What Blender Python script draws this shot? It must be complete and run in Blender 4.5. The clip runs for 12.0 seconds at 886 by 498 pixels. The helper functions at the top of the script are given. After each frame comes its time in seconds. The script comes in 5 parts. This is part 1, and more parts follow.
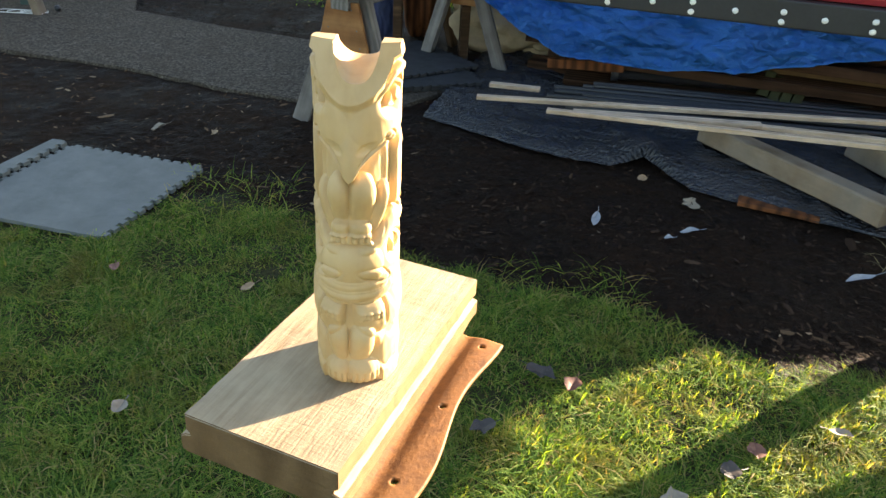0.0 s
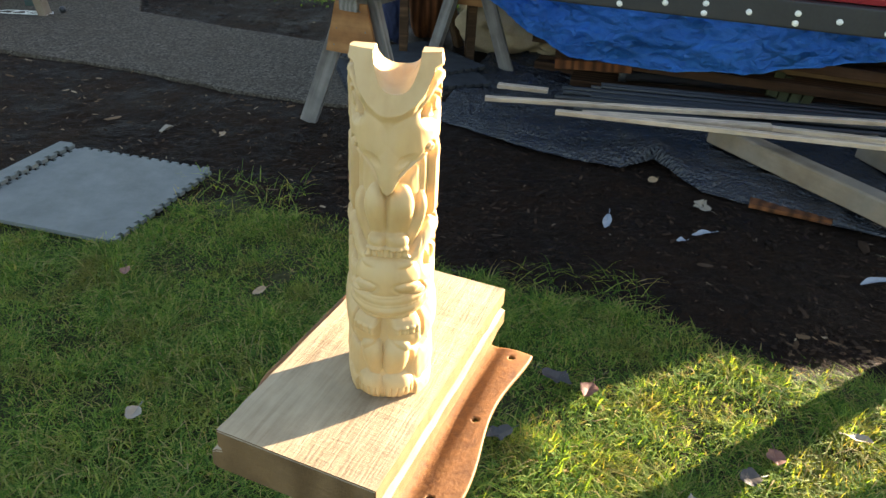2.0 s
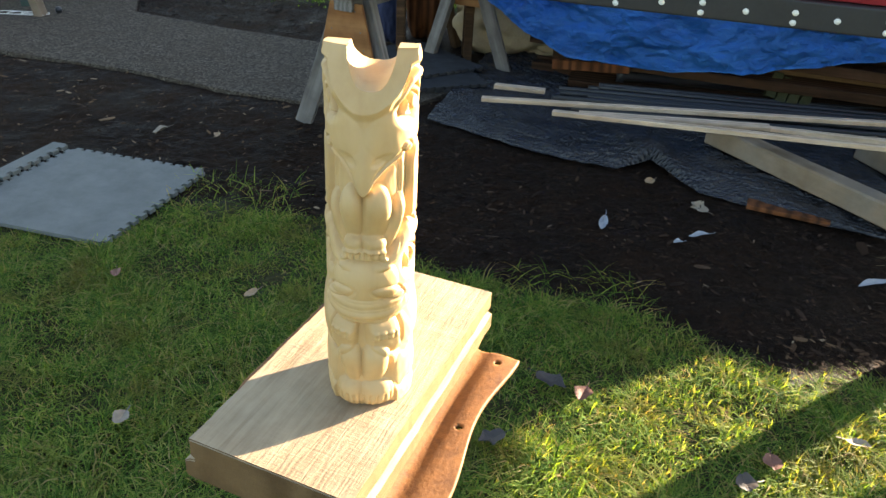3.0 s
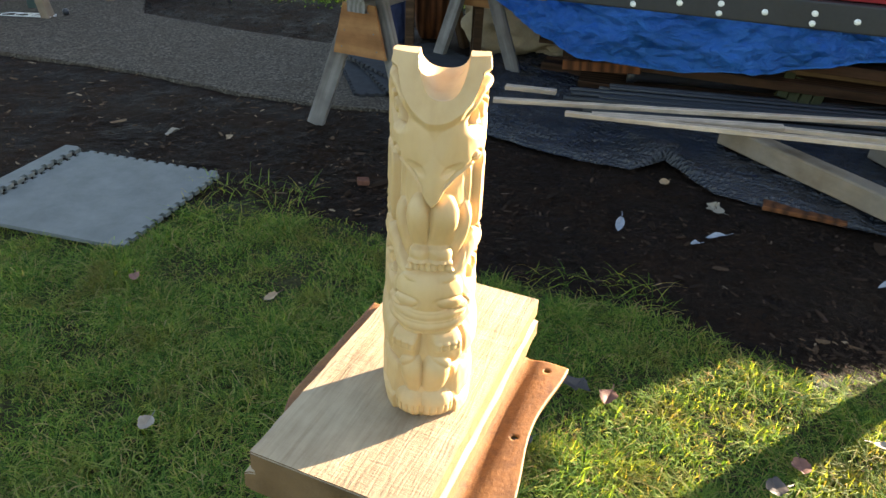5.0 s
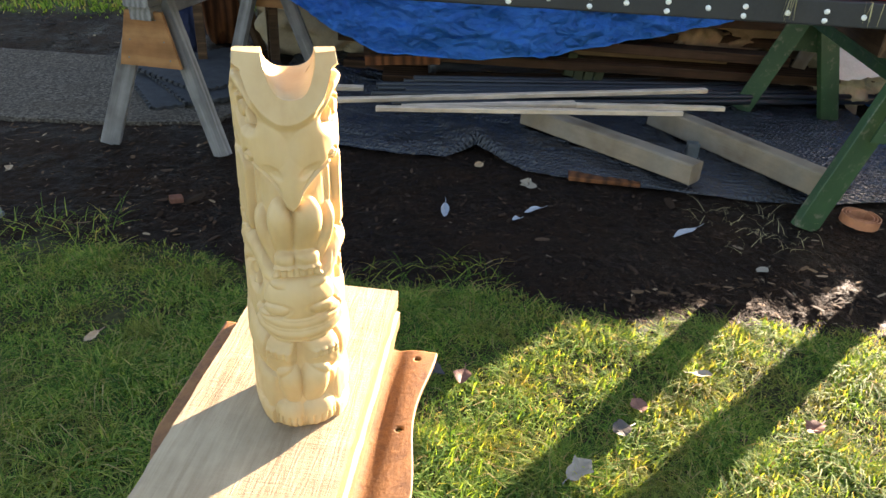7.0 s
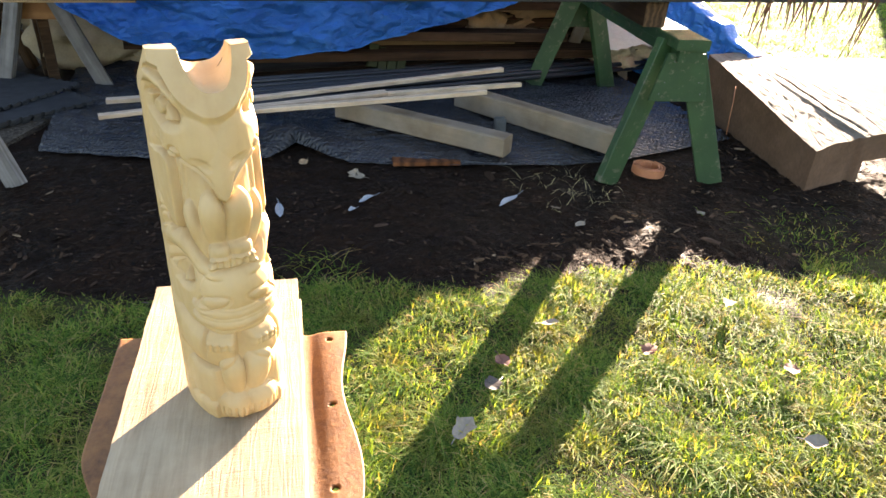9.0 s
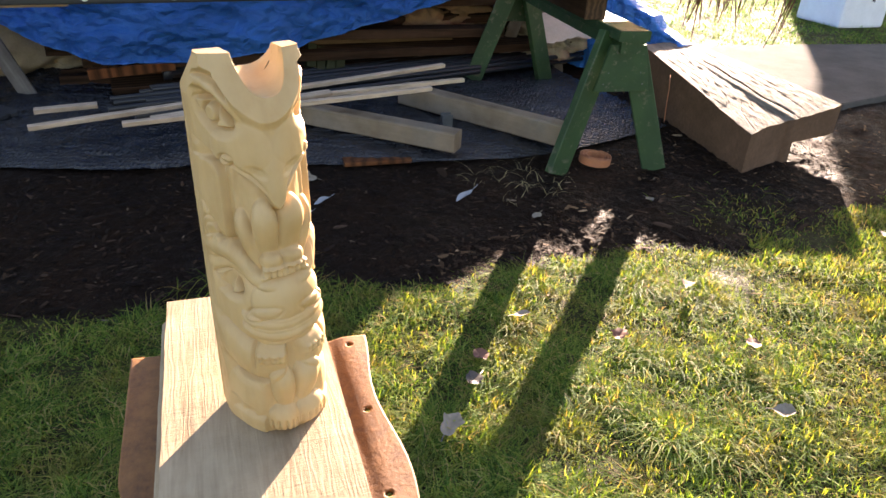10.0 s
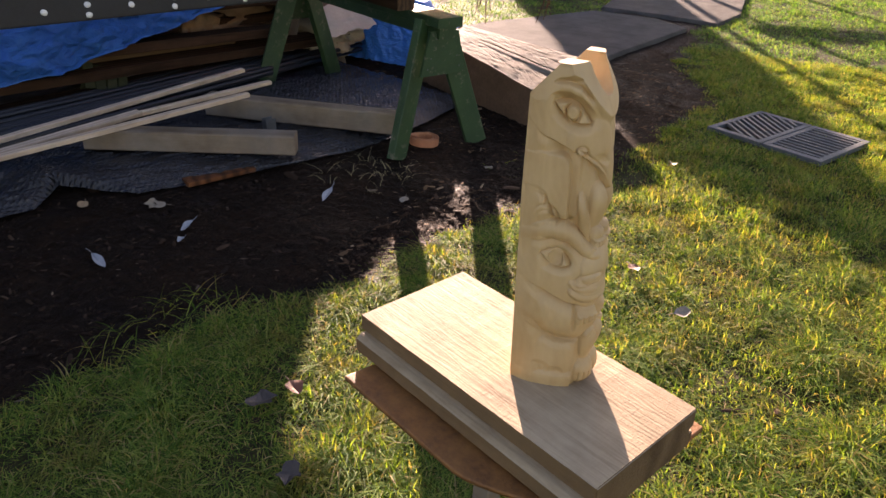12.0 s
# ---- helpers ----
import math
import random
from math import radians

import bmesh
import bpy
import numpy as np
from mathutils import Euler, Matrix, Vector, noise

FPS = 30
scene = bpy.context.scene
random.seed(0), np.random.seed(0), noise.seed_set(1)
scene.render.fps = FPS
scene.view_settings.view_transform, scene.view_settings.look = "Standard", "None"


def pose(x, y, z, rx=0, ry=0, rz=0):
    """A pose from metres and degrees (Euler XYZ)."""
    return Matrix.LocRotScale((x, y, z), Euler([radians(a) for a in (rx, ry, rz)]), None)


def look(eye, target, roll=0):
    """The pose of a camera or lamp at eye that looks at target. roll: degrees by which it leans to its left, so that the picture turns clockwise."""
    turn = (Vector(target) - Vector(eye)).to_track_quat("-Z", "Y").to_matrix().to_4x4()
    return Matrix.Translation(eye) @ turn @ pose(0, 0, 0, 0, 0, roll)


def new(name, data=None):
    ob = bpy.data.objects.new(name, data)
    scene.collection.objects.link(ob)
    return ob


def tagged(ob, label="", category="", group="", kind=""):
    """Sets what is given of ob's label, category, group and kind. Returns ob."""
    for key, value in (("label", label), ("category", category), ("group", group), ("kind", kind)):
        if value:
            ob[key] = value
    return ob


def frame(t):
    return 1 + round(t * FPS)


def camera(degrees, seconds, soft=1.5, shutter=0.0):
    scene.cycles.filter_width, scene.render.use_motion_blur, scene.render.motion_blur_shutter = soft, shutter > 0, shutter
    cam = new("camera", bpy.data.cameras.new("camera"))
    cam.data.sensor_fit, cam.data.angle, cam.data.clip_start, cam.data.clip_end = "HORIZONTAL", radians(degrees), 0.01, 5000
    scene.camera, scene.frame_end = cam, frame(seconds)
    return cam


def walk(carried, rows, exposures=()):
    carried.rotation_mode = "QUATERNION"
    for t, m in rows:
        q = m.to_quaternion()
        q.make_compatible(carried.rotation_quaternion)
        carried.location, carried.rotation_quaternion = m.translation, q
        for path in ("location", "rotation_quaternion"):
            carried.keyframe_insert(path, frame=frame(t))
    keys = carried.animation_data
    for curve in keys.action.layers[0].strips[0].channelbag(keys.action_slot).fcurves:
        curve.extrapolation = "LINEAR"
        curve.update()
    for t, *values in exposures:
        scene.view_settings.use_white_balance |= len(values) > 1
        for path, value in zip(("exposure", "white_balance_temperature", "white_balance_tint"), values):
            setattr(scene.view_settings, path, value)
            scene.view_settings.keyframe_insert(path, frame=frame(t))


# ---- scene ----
cam = camera(64.9, 12.0)
PATH = [
    (0, (0.039, 0.138, 1.144), (0.117, 1.864, 0.137), 3.5),
    (0.5, (0.034, 0.15, 1.147), (0.11, 1.876, 0.14), 3.5),
    (1, (0.025, 0.165, 1.142), (0.101, 1.891, 0.135), 3.4),
    (1.5, (0.01, 0.163, 1.145), (0.086, 1.888, 0.136), 3.4),
    (2, (0.006, 0.156, 1.146), (0.081, 1.882, 0.137), 3.4),
    (2.5, (0.018, 0.164, 1.143), (0.093, 1.89, 0.136), 3.4),
    (4.5, (0.03, 0.186, 1.129), (0.102, 1.913, 0.124), 3.2),
    (5, (-0.031, 0.186, 1.139), (0.043, 1.913, 0.132), 3.2),
    (5.5, (-0.061, 0.191, 1.139), (0.015, 1.917, 0.132), 3.4),
    (6, (-0.069, 0.203, 1.138), (0.032, 1.929, 0.132), 3.5),
    (6.5, (-0.066, 0.199, 1.135), (0.491, 1.849, 0.151), 3.5),
    (8.5, (-0.125, 0.172, 1.132), (0.467, 1.808, 0.145), 3.5),
    (9, (-0.177, 0.18, 1.13), (0.863, 1.587, 0.162), 3.2),
    (9.5, (-0.243, 0.215, 1.125), (0.948, 1.501, 0.162), 3.0),
    (10, (-0.256, 0.244, 1.125), (0.934, 1.528, 0.159), 3.1),
    (10.5, (-0.281, 0.269, 1.128), (0.907, 1.554, 0.159), 2.9),
    (11, (-0.362, 0.335, 1.131), (0.823, 1.619, 0.159), 2.9),
    (11.5, (-0.508, 0.467, 1.137), (0.987, 1.384, 0.176), 2.4),
    (12, (-0.633, 0.587, 1.138), (0.98, 1.285, 0.184), 2.6),
]
EXPOSURES = [(0.0, 3.3, 6900, 14), (6.0, 3.37, 6880, 17), (6.5, 3.46, 6880, 18), (8.5, 3.48, 6880, 20), (9.0, 3.62, 6950, 21), (9.5, 3.5, 7000, 25),
             (10.0, 3.2, 7000, 27), (10.5, 3.0, 7050, 29), (11.0, 2.84, 7150, 32), (11.5, 2.7, 7200, 34), (12.0, 2.62, 7200, 36)]
walk(cam, [(t, look(eye, target, roll)) for t, eye, target, roll in PATH], EXPOSURES)

# ---- light ----
SUN_DIR = Vector((0.865, 0.467, 0.187)).normalized()   # towards the sun
sun = new("sun", bpy.data.lights.new("sun", "SUN"))
sun.data.energy, sun.data.angle, sun.data.color = 4.7, radians(0.53), (1.0, 0.86, 0.67)
sun.matrix_world = look(SUN_DIR * 30, (0, 0, 0))
world = bpy.data.worlds.new("sky")
scene.world = world
world.use_nodes = True
sky = world.node_tree.nodes.new("ShaderNodeTexSky")
sky.sky_type, sky.sun_disc = "NISHITA", False
sky.sun_elevation, sky.sun_rotation = math.asin(SUN_DIR.z), math.atan2(SUN_DIR.x, SUN_DIR.y)
back = world.node_tree.nodes["Background"]
back.inputs["Strength"].default_value = 0.06
world.node_tree.links.new(sky.outputs[0], back.inputs["Color"])


# ---- materials ----
class Mat:
    """A node material with short helpers."""

    def __init__(self, name, rough=0.8, metal=0.0):
        self.m = bpy.data.materials.new(name)
        self.m.use_nodes = True
        self.t = self.m.node_tree
        self.b = self.t.nodes["Principled BSDF"]
        self.b.inputs["Roughness"].default_value = rough
        self.b.inputs["Metallic"].default_value = metal
        self.co = self.t.nodes.new("ShaderNodeTexCoord").outputs["Object"]

    def link(self, a, b):
        self.t.links.new(a, b)
        return a

    def scaled(self, scale, src=None):
        n = self.t.nodes.new("ShaderNodeMapping")
        n.inputs["Scale"].default_value = scale
        self.link(src or self.co, n.inputs[0])
        return n.outputs[0]

    def noise(self, scale, detail=6, rough=0.6, src=None, warp=0.0):
        n = self.t.nodes.new("ShaderNodeTexNoise")
        n.inputs["Scale"].default_value, n.inputs["Detail"].default_value = scale, detail
        n.inputs["Roughness"].default_value, n.inputs["Distortion"].default_value = rough, warp
        self.link(src or self.co, n.inputs["Vector"])
        return n.outputs["Fac"]

    def voronoi(self, scale, src=None, feature="F1", out="Distance"):
        n = self.t.nodes.new("ShaderNodeTexVoronoi")
        n.feature = feature
        n.inputs["Scale"].default_value = scale
        self.link(src or self.co, n.inputs["Vector"])
        return n.outputs[out]

    def wave(self, scale, dist=2.0, dscale=1.0, src=None, kind="BANDS", axis="X"):
        n = self.t.nodes.new("ShaderNodeTexWave")
        n.wave_type = kind
        if kind == "BANDS":
            n.bands_direction = axis
        else:
            n.rings_direction = axis
        n.inputs["Scale"].default_value, n.inputs["Distortion"].default_value = scale, dist
        n.inputs["Detail"].default_value, n.inputs["Detail Scale"].default_value = 3, dscale
        self.link(src or self.co, n.inputs["Vector"])
        return n.outputs["Fac"]

    def ramp(self, fac, *stops):
        n = self.t.nodes.new("ShaderNodeValToRGB")
        els = n.color_ramp.elements
        while len(els) < len(stops):
            els.new(0.5)
        for e, (p, c) in zip(els, stops):
            e.position = p
            e.color = (*c, 1) if len(c) == 3 else c
        self.link(fac, n.inputs[0])
        return n.outputs[0]

    def mix(self, fac, a, b, how="MIX"):
        n = self.t.nodes.new("ShaderNodeMix")
        n.data_type, n.blend_type = "RGBA", how
        for sock, v in ((n.inputs[0], fac), (n.inputs[6], a), (n.inputs[7], b)):
            if isinstance(v, (int, float)):
                sock.default_value = v
            elif isinstance(v, tuple):
                sock.default_value = (*v, 1)
            else:
                self.link(v, sock)
        return n.outputs[2]

    def math(self, op, a, b=0.0):
        n = self.t.nodes.new("ShaderNodeMath")
        n.operation = op
        for sock, v in zip(n.inputs, (a, b)):
            if isinstance(v, (int, float)):
                sock.default_value = v
            else:
                self.link(v, sock)
        return n.outputs[0]

    def random(self):
        return self.t.nodes.new("ShaderNodeObjectInfo").outputs["Random"]

    def island(self):
        return self.t.nodes.new("ShaderNodeNewGeometry").outputs["Random Per Island"]

    def attr(self, name):
        n = self.t.nodes.new("ShaderNodeAttribute")
        n.attribute_name = name
        return n.outputs["Fac"]

    def colour(self, c):
        if isinstance(c, tuple):
            self.b.inputs["Base Color"].default_value = (*c, 1)
        else:
            self.link(c, self.b.inputs["Base Color"])
        return self

    def rough(self, r):
        self.link(r, self.b.inputs["Roughness"])
        return self

    def bump(self, height, strength=0.3, dist=0.01):
        n = self.t.nodes.new("ShaderNodeBump")
        n.inputs["Strength"].default_value, n.inputs["Distance"].default_value = strength, dist
        self.link(height, n.inputs["Height"])
        self.link(n.outputs[0], self.b.inputs["Normal"])
        return self


def wood(name, light, dark, axis="X", grain=60.0, rough=0.75, weather=None, bump=0.25, rings=14.0):
    """Sawn wood with its grain along the given local axis."""
    m = Mat(name, rough)
    k = {"X": (0.06, 1, 1), "Y": (1, 0.06, 1), "Z": (1, 1, 0.06)}[axis]
    long = m.scaled(k)
    r = m.wave(rings, 5.0, 2.0, long, "BANDS", "Y" if axis == "X" else "X")
    g = m.noise(grain * 3, 5, 0.7, long)
    c = m.ramp(m.math("ADD", m.math("MULTIPLY", r, 0.45), m.math("MULTIPLY", g, 0.55)), (0.25, dark), (0.75, light))
    if weather:
        c = m.mix(m.ramp(m.noise(5.0, 6), (0.35, (0, 0, 0)), (0.7, (1, 1, 1))), c, weather)
    st = m.ramp(m.noise(9.0, 5), (0.35, (0.72,) * 3), (0.65, (1.0,) * 3))
    m.colour(m.mix(1.0, c, st, "MULTIPLY")).bump(g, bump, 0.004)
    m.b.inputs["Specular IOR Level"].default_value = 0.1
    return m.m


def plain(name, colour, rough=0.6, metal=0.0, vary=0.25, scale=18.0, bump=0.15, fine=90.0):
    """A worn even surface."""
    m = Mat(name, rough, metal)
    dark = tuple(c * (1 - vary) for c in colour)
    light = tuple(min(1.0, c * (1 + vary)) for c in colour)
    n = m.noise(scale, 7, 0.65)
    f = m.noise(fine, 5)
    m.colour(m.ramp(m.math("ADD", m.math("MULTIPLY", n, 0.65), m.math("MULTIPLY", f, 0.35)), (0.3, dark), (0.7, light)))
    if rough > 0.8:
        m.b.inputs["Specular IOR Level"].default_value = 0.04
    m.bump(f, bump, 0.004)
    return m.m


CEDAR = Mat("carved_yellow_cedar", 0.55)
_g = CEDAR.noise(55.0, 5, 0.6, CEDAR.scaled((1, 1, 0.12)))
_p = CEDAR.noise(14.0, 6, 0.6)
CEDAR.colour(CEDAR.mix(CEDAR.ramp(_p, (0.35, (0, 0, 0)), (0.75, (1, 1, 1))), CEDAR.ramp(_g, (0.3, (0.46, 0.285, 0.112)), (0.7, (0.57, 0.375, 0.165))), (0.60, 0.42, 0.21)))
CEDAR.bump(_g, 0.12, 0.002)
CEDAR = CEDAR.m
PLANK = Mat("rough_sawn_fir", 0.8)
_pa = PLANK.noise(90.0, 6, 0.6, PLANK.scaled((0.06, 1, 0.6)), 0.3)
_pb = PLANK.wave(46.0, 15.0, 2.2, PLANK.scaled((0.11, 1, 1)), "BANDS", "Y")
_pc = PLANK.noise(9.0, 6, 0.65)
_pd = PLANK.noise(420.0, 4, 0.7, PLANK.scaled((1, 0.15, 1)))
_f = PLANK.math("ADD", PLANK.math("MULTIPLY", _pa, 0.30), PLANK.math("MULTIPLY", _pb, 0.022))
_f = PLANK.math("ADD", _f, PLANK.math("ADD", PLANK.math("MULTIPLY", _pc, 0.40), PLANK.math("MULTIPLY", _pd, 0.04)))
PLANK.colour(PLANK.ramp(_f, (0.30, (0.26, 0.185, 0.105)), (0.44, (0.42, 0.322, 0.200)), (0.62, (0.53, 0.425, 0.285))))
PLANK.bump(PLANK.math("ADD", PLANK.math("MULTIPLY", _pa, 0.5), PLANK.math("ADD", PLANK.math("MULTIPLY", _pd, 0.4), PLANK.math("MULTIPLY", _pb, 0.13))), 0.8, 0.0014)
PLANK = PLANK.m
PLANK_SIDE = wood("brown_fir_edge", (0.26, 0.165, 0.085), (0.13, 0.078, 0.038), "X", 50, 0.85, (0.17, 0.105, 0.052), 0.6, 6)
OLD_GREY = wood("weathered_grey_wood", (0.30, 0.28, 0.26), (0.13, 0.12, 0.11), "X", 60, 0.9, (0.20, 0.19, 0.18), 0.6)
BEAM = wood("aged_beam_wood", (0.31, 0.235, 0.16), (0.20, 0.145, 0.095), "X", 40, 0.85, (0.24, 0.205, 0.165), 0.5, 3)
LATH = wood("fresh_lath_wood", (0.76, 0.60, 0.45), (0.56, 0.41, 0.29), "X", 60, 0.75, None, 0.3)
PLY = wood("orange_plywood", (0.36, 0.18, 0.075), (0.25, 0.115, 0.045), "X", 30, 0.7, None, 0.2, 3)
DARK_WOOD = wood("dark_stained_wood", (0.13, 0.075, 0.04), (0.05, 0.03, 0.018), "X", 40, 0.8)
GREEN = Mat("worn_green_paint", 0.6)
_w = GREEN.noise(26.0, 8, 0.7)
GREEN.colour(GREEN.mix(GREEN.ramp(_w, (0.56, (0, 0, 0)), (0.70, (1, 1, 1))), GREEN.ramp(GREEN.noise(6.0), (0.3, (0.010, 0.038, 0.011)), (0.7, (0.026, 0.070, 0.020))), (0.15, 0.13, 0.09)))
GREEN.bump(GREEN.noise(60.0, 6, 0.6, GREEN.scaled((0.1, 1, 1))), 0.3, 0.004)
GREEN = GREEN.m
BLACK_PAINT = plain("black_painted_wood", (0.018, 0.018, 0.02), 0.55, 0, 0.4, 8)
RED_PAINT = plain("red_painted_wood", (0.28, 0.02, 0.025), 0.5, 0, 0.25, 8)
SHELL = plain("pale_shell", (0.75, 0.74, 0.70), 0.35, 0, 0.12, 60)
RUST = Mat("rusty_steel", 0.65, 0.0)
_r = RUST.noise(30.0, 8, 0.7)
_q = RUST.noise(160.0, 5, 0.7)
RUST.colour(RUST.mix(RUST.ramp(_r, (0.35, (0, 0, 0)), (0.7, (1, 1, 1))), RUST.ramp(_q, (0.3, (0.095, 0.034, 0.008)), (0.7, (0.22, 0.085, 0.018))), (0.29, 0.122, 0.028)))
RUST.bump(_q, 0.4, 0.002)
RUST = RUST.m
FOAM = Mat("grey_foam_mat", 0.85)
_f = FOAM.voronoi(330.0)
FOAM.colour(FOAM.mix(FOAM.ramp(FOAM.noise(7.0, 8, 0.7), (0.35, (0, 0, 0)), (0.7, (1, 1, 1))), (0.118, 0.126, 0.116), (0.18, 0.19, 0.176)))
FOAM.bump(FOAM.math("ADD", _f, FOAM.noise(200.0)), 0.35, 0.002)
FOAM = FOAM.m
BLACK_FOAM = plain("black_foam_mat", (0.045, 0.047, 0.05), 0.9, 0, 0.35, 14, 0.5, 250)
PIPE = plain("black_plastic_pipe", (0.02, 0.022, 0.027), 0.42, 0, 0.3, 10, 0.05)
SHEET = Mat("black_woven_plastic", 0.24)
_s = SHEET.noise(6.0, 8, 0.7)
_v = SHEET.math("MULTIPLY", SHEET.wave(16.0, 0.6, 1.0, SHEET.scaled((1, 1.6, 0)), "BANDS", "DIAGONAL"), SHEET.wave(16.0, 0.6, 1.0, SHEET.scaled((-1, 1.6, 0)), "BANDS", "DIAGONAL"))
SHEET.colour(SHEET.ramp(_s, (0.35, (0.012, 0.014, 0.018)), (0.6, (0.028, 0.031, 0.036)), (0.8, (0.066, 0.062, 0.054))))
SHEET.bump(SHEET.math("ADD", SHEET.math("MULTIPLY", SHEET.noise(15.0, 7, 0.7), 1.0), SHEET.math("MULTIPLY", _v, 0.45)), 1.0, 0.016)
SHEET = SHEET.m
TARP = Mat("blue_polythene_tarp", 0.38)
_b1 = TARP.math("ABSOLUTE", TARP.math("SUBTRACT", TARP.noise(7.0, 3, 0.5, TARP.scaled((1, 1, 2.2)), 0.9), 0.5))
_b2 = TARP.math("ABSOLUTE", TARP.math("SUBTRACT", TARP.noise(26.0, 4, 0.55, TARP.scaled((0.8, 0.8, 2.0)), 0.6), 0.5))
TARP.colour(TARP.ramp(TARP.noise(3.0, 5), (0.3, (0.018, 0.17, 0.60)), (0.7, (0.038, 0.26, 0.78))))
TARP.bump(TARP.math("ADD", TARP.math("MULTIPLY", _b1, 2.2), TARP.math("ADD", TARP.math("MULTIPLY", _b2, 0.9), TARP.math("MULTIPLY", TARP.noise(120.0, 3), 0.12))), 0.9, 0.02)
TARP = TARP.m
CANVAS = plain("buff_canvas", (0.36, 0.29, 0.19), 0.85, 0, 0.25, 9, 0.4)
CONCRETE = plain("rough_concrete", (0.088, 0.084, 0.077), 0.92, 0, 0.45, 4, 0.6, 90)
GRAVEL = Mat("gravelly_concrete", 0.95)
_ga = GRAVEL.voronoi(95.0, None, "F1", "Color")
_gb = GRAVEL.noise(6.0, 8, 0.7)
_gc = GRAVEL.noise(60.0, 6, 0.7)
GRAVEL.colour(GRAVEL.mix(GRAVEL.ramp(_gb, (0.38, (0, 0, 0)), (0.72, (0.8,) * 3)), GRAVEL.ramp(GRAVEL.math("ADD", GRAVEL.math("MULTIPLY", _ga, 0.6), GRAVEL.math("MULTIPLY", _gc, 0.4)), (0.3, (0.036, 0.030, 0.023)), (0.55, (0.084, 0.072, 0.057)), (0.85, (0.19, 0.166, 0.135))), (0.065, 0.050, 0.036)))
GRAVEL.bump(GRAVEL.math("ADD", _gc, GRAVEL.voronoi(95.0)), 0.8, 0.006)
GRAVEL.b.inputs["Specular IOR Level"].default_value = 0.08
GRAVEL = GRAVEL.m
IRON = plain("grey_cast_iron", (0.095, 0.099, 0.098), 0.7, 0.0, 0.35, 30, 0.5, 220)
WHITE = plain("white_plastic", (0.78, 0.80, 0.82), 0.45, 0, 0.08, 10)
TERRA = plain("orange_terracotta", (0.42, 0.16, 0.07), 0.7, 0, 0.2, 40)
KRAFT_WOOD = wood("tan_board_wood", (0.20, 0.125, 0.06), (0.12, 0.07, 0.033), "X", 40, 0.8)
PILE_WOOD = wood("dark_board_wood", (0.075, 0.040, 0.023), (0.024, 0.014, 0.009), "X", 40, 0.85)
DARK_RED = wood("reddish_log", (0.20, 0.075, 0.03), (0.06, 0.025, 0.012), "Z", 30, 0.85, None, 0.8, 6)
NAVY = plain("navy_cloth", (0.012, 0.02, 0.06), 0.8, 0, 0.3, 12)
MOSS = plain("faded_green_wood", (0.05, 0.055, 0.03), 0.85, 0, 0.3, 14, 0.4)
KRAFT = plain("brown_paper", (0.28, 0.17, 0.09), 0.8, 0, 0.25, 10, 0.4)
PALE_CLOTH = plain("pale_cloth", (0.48, 0.42, 0.34), 0.85, 0, 0.15, 9, 0.3)
DARK_GREEN = plain("dark_green_paint", (0.02, 0.045, 0.04), 0.55, 0, 0.25, 12)
ORANGE = plain("orange_rubber", (0.5, 0.06, 0.02), 0.5, 0, 0.15, 12)
HOSE = plain("hose_plastic", (0.16, 0.20, 0.20), 0.5, 0, 0.15, 12)
FEATHER = plain("feather", (0.27, 0.29, 0.32), 0.5, 0, 0.2, 60)


# ---- building helpers ----
def mesh_of(bm, name, smooth=False):
    me = bpy.data.meshes.new(name)
    bm.normal_update()
    bm.to_mesh(me)
    bm.free()
    if smooth:
        me.polygons.foreach_set("use_smooth", [True] * len(me.polygons))
    return me


def part(name, bm, material, parent=None, label="", smooth=False):
    """A bmesh as one mesh object under a thing or a part."""
    ob = new(name, mesh_of(bm, name, smooth))
    ob.data.materials.append(material)
    ob.parent = parent
    return tagged(ob, label)


def thing(name, label, category, m=None, group="", kind=""):
    ob = tagged(new(name), label, category, group, kind)
    ob.empty_display_size = 0.05
    if m is not None:
        ob.matrix_world = m
    return ob


def solo(name, bm, material, label, category, m=None, group="", kind="", smooth=False):
    ob = part(name, bm, material, None, label, smooth)
    if m is not None:
        ob.matrix_world = m
    return tagged(ob, "", category, group, kind)


def box(bm, size, m=Matrix(), bevel=0.0):
    """A box centred on m, with worn edges."""
    r = bmesh.ops.create_cube(bm, size=1.0, matrix=m @ Matrix.Diagonal((*size, 1)))
    vs = r["verts"]
    if bevel > 0:
        es = list({e for v in vs for e in v.link_edges})
        bmesh.ops.bevel(bm, geom=es, offset=bevel, segments=2, affect="EDGES", profile=0.6)
    return bm


def boxed(size, m=Matrix(), bevel=0.0):
    return box(bmesh.new(), size, m, bevel)


def bar(a, b, w, h, bevel=0.003, roll=0.0):
    """A sawn bar from a to b, w wide and h deep; its length lies along local x in mesh space."""
    a, b = Vector(a), Vector(b)
    d = (b - a).normalized()
    side = d.cross(Vector((0, 0, 1)))
    side = side.normalized() if side.length > 1e-4 else Vector((0, 1, 0))
    up = side.cross(d)
    m = Matrix((d, side, up)).transposed().to_4x4()
    m.translation = (a + b) / 2
    return m @ pose(0, 0, 0, roll), ((b - a).length, w, h), bevel


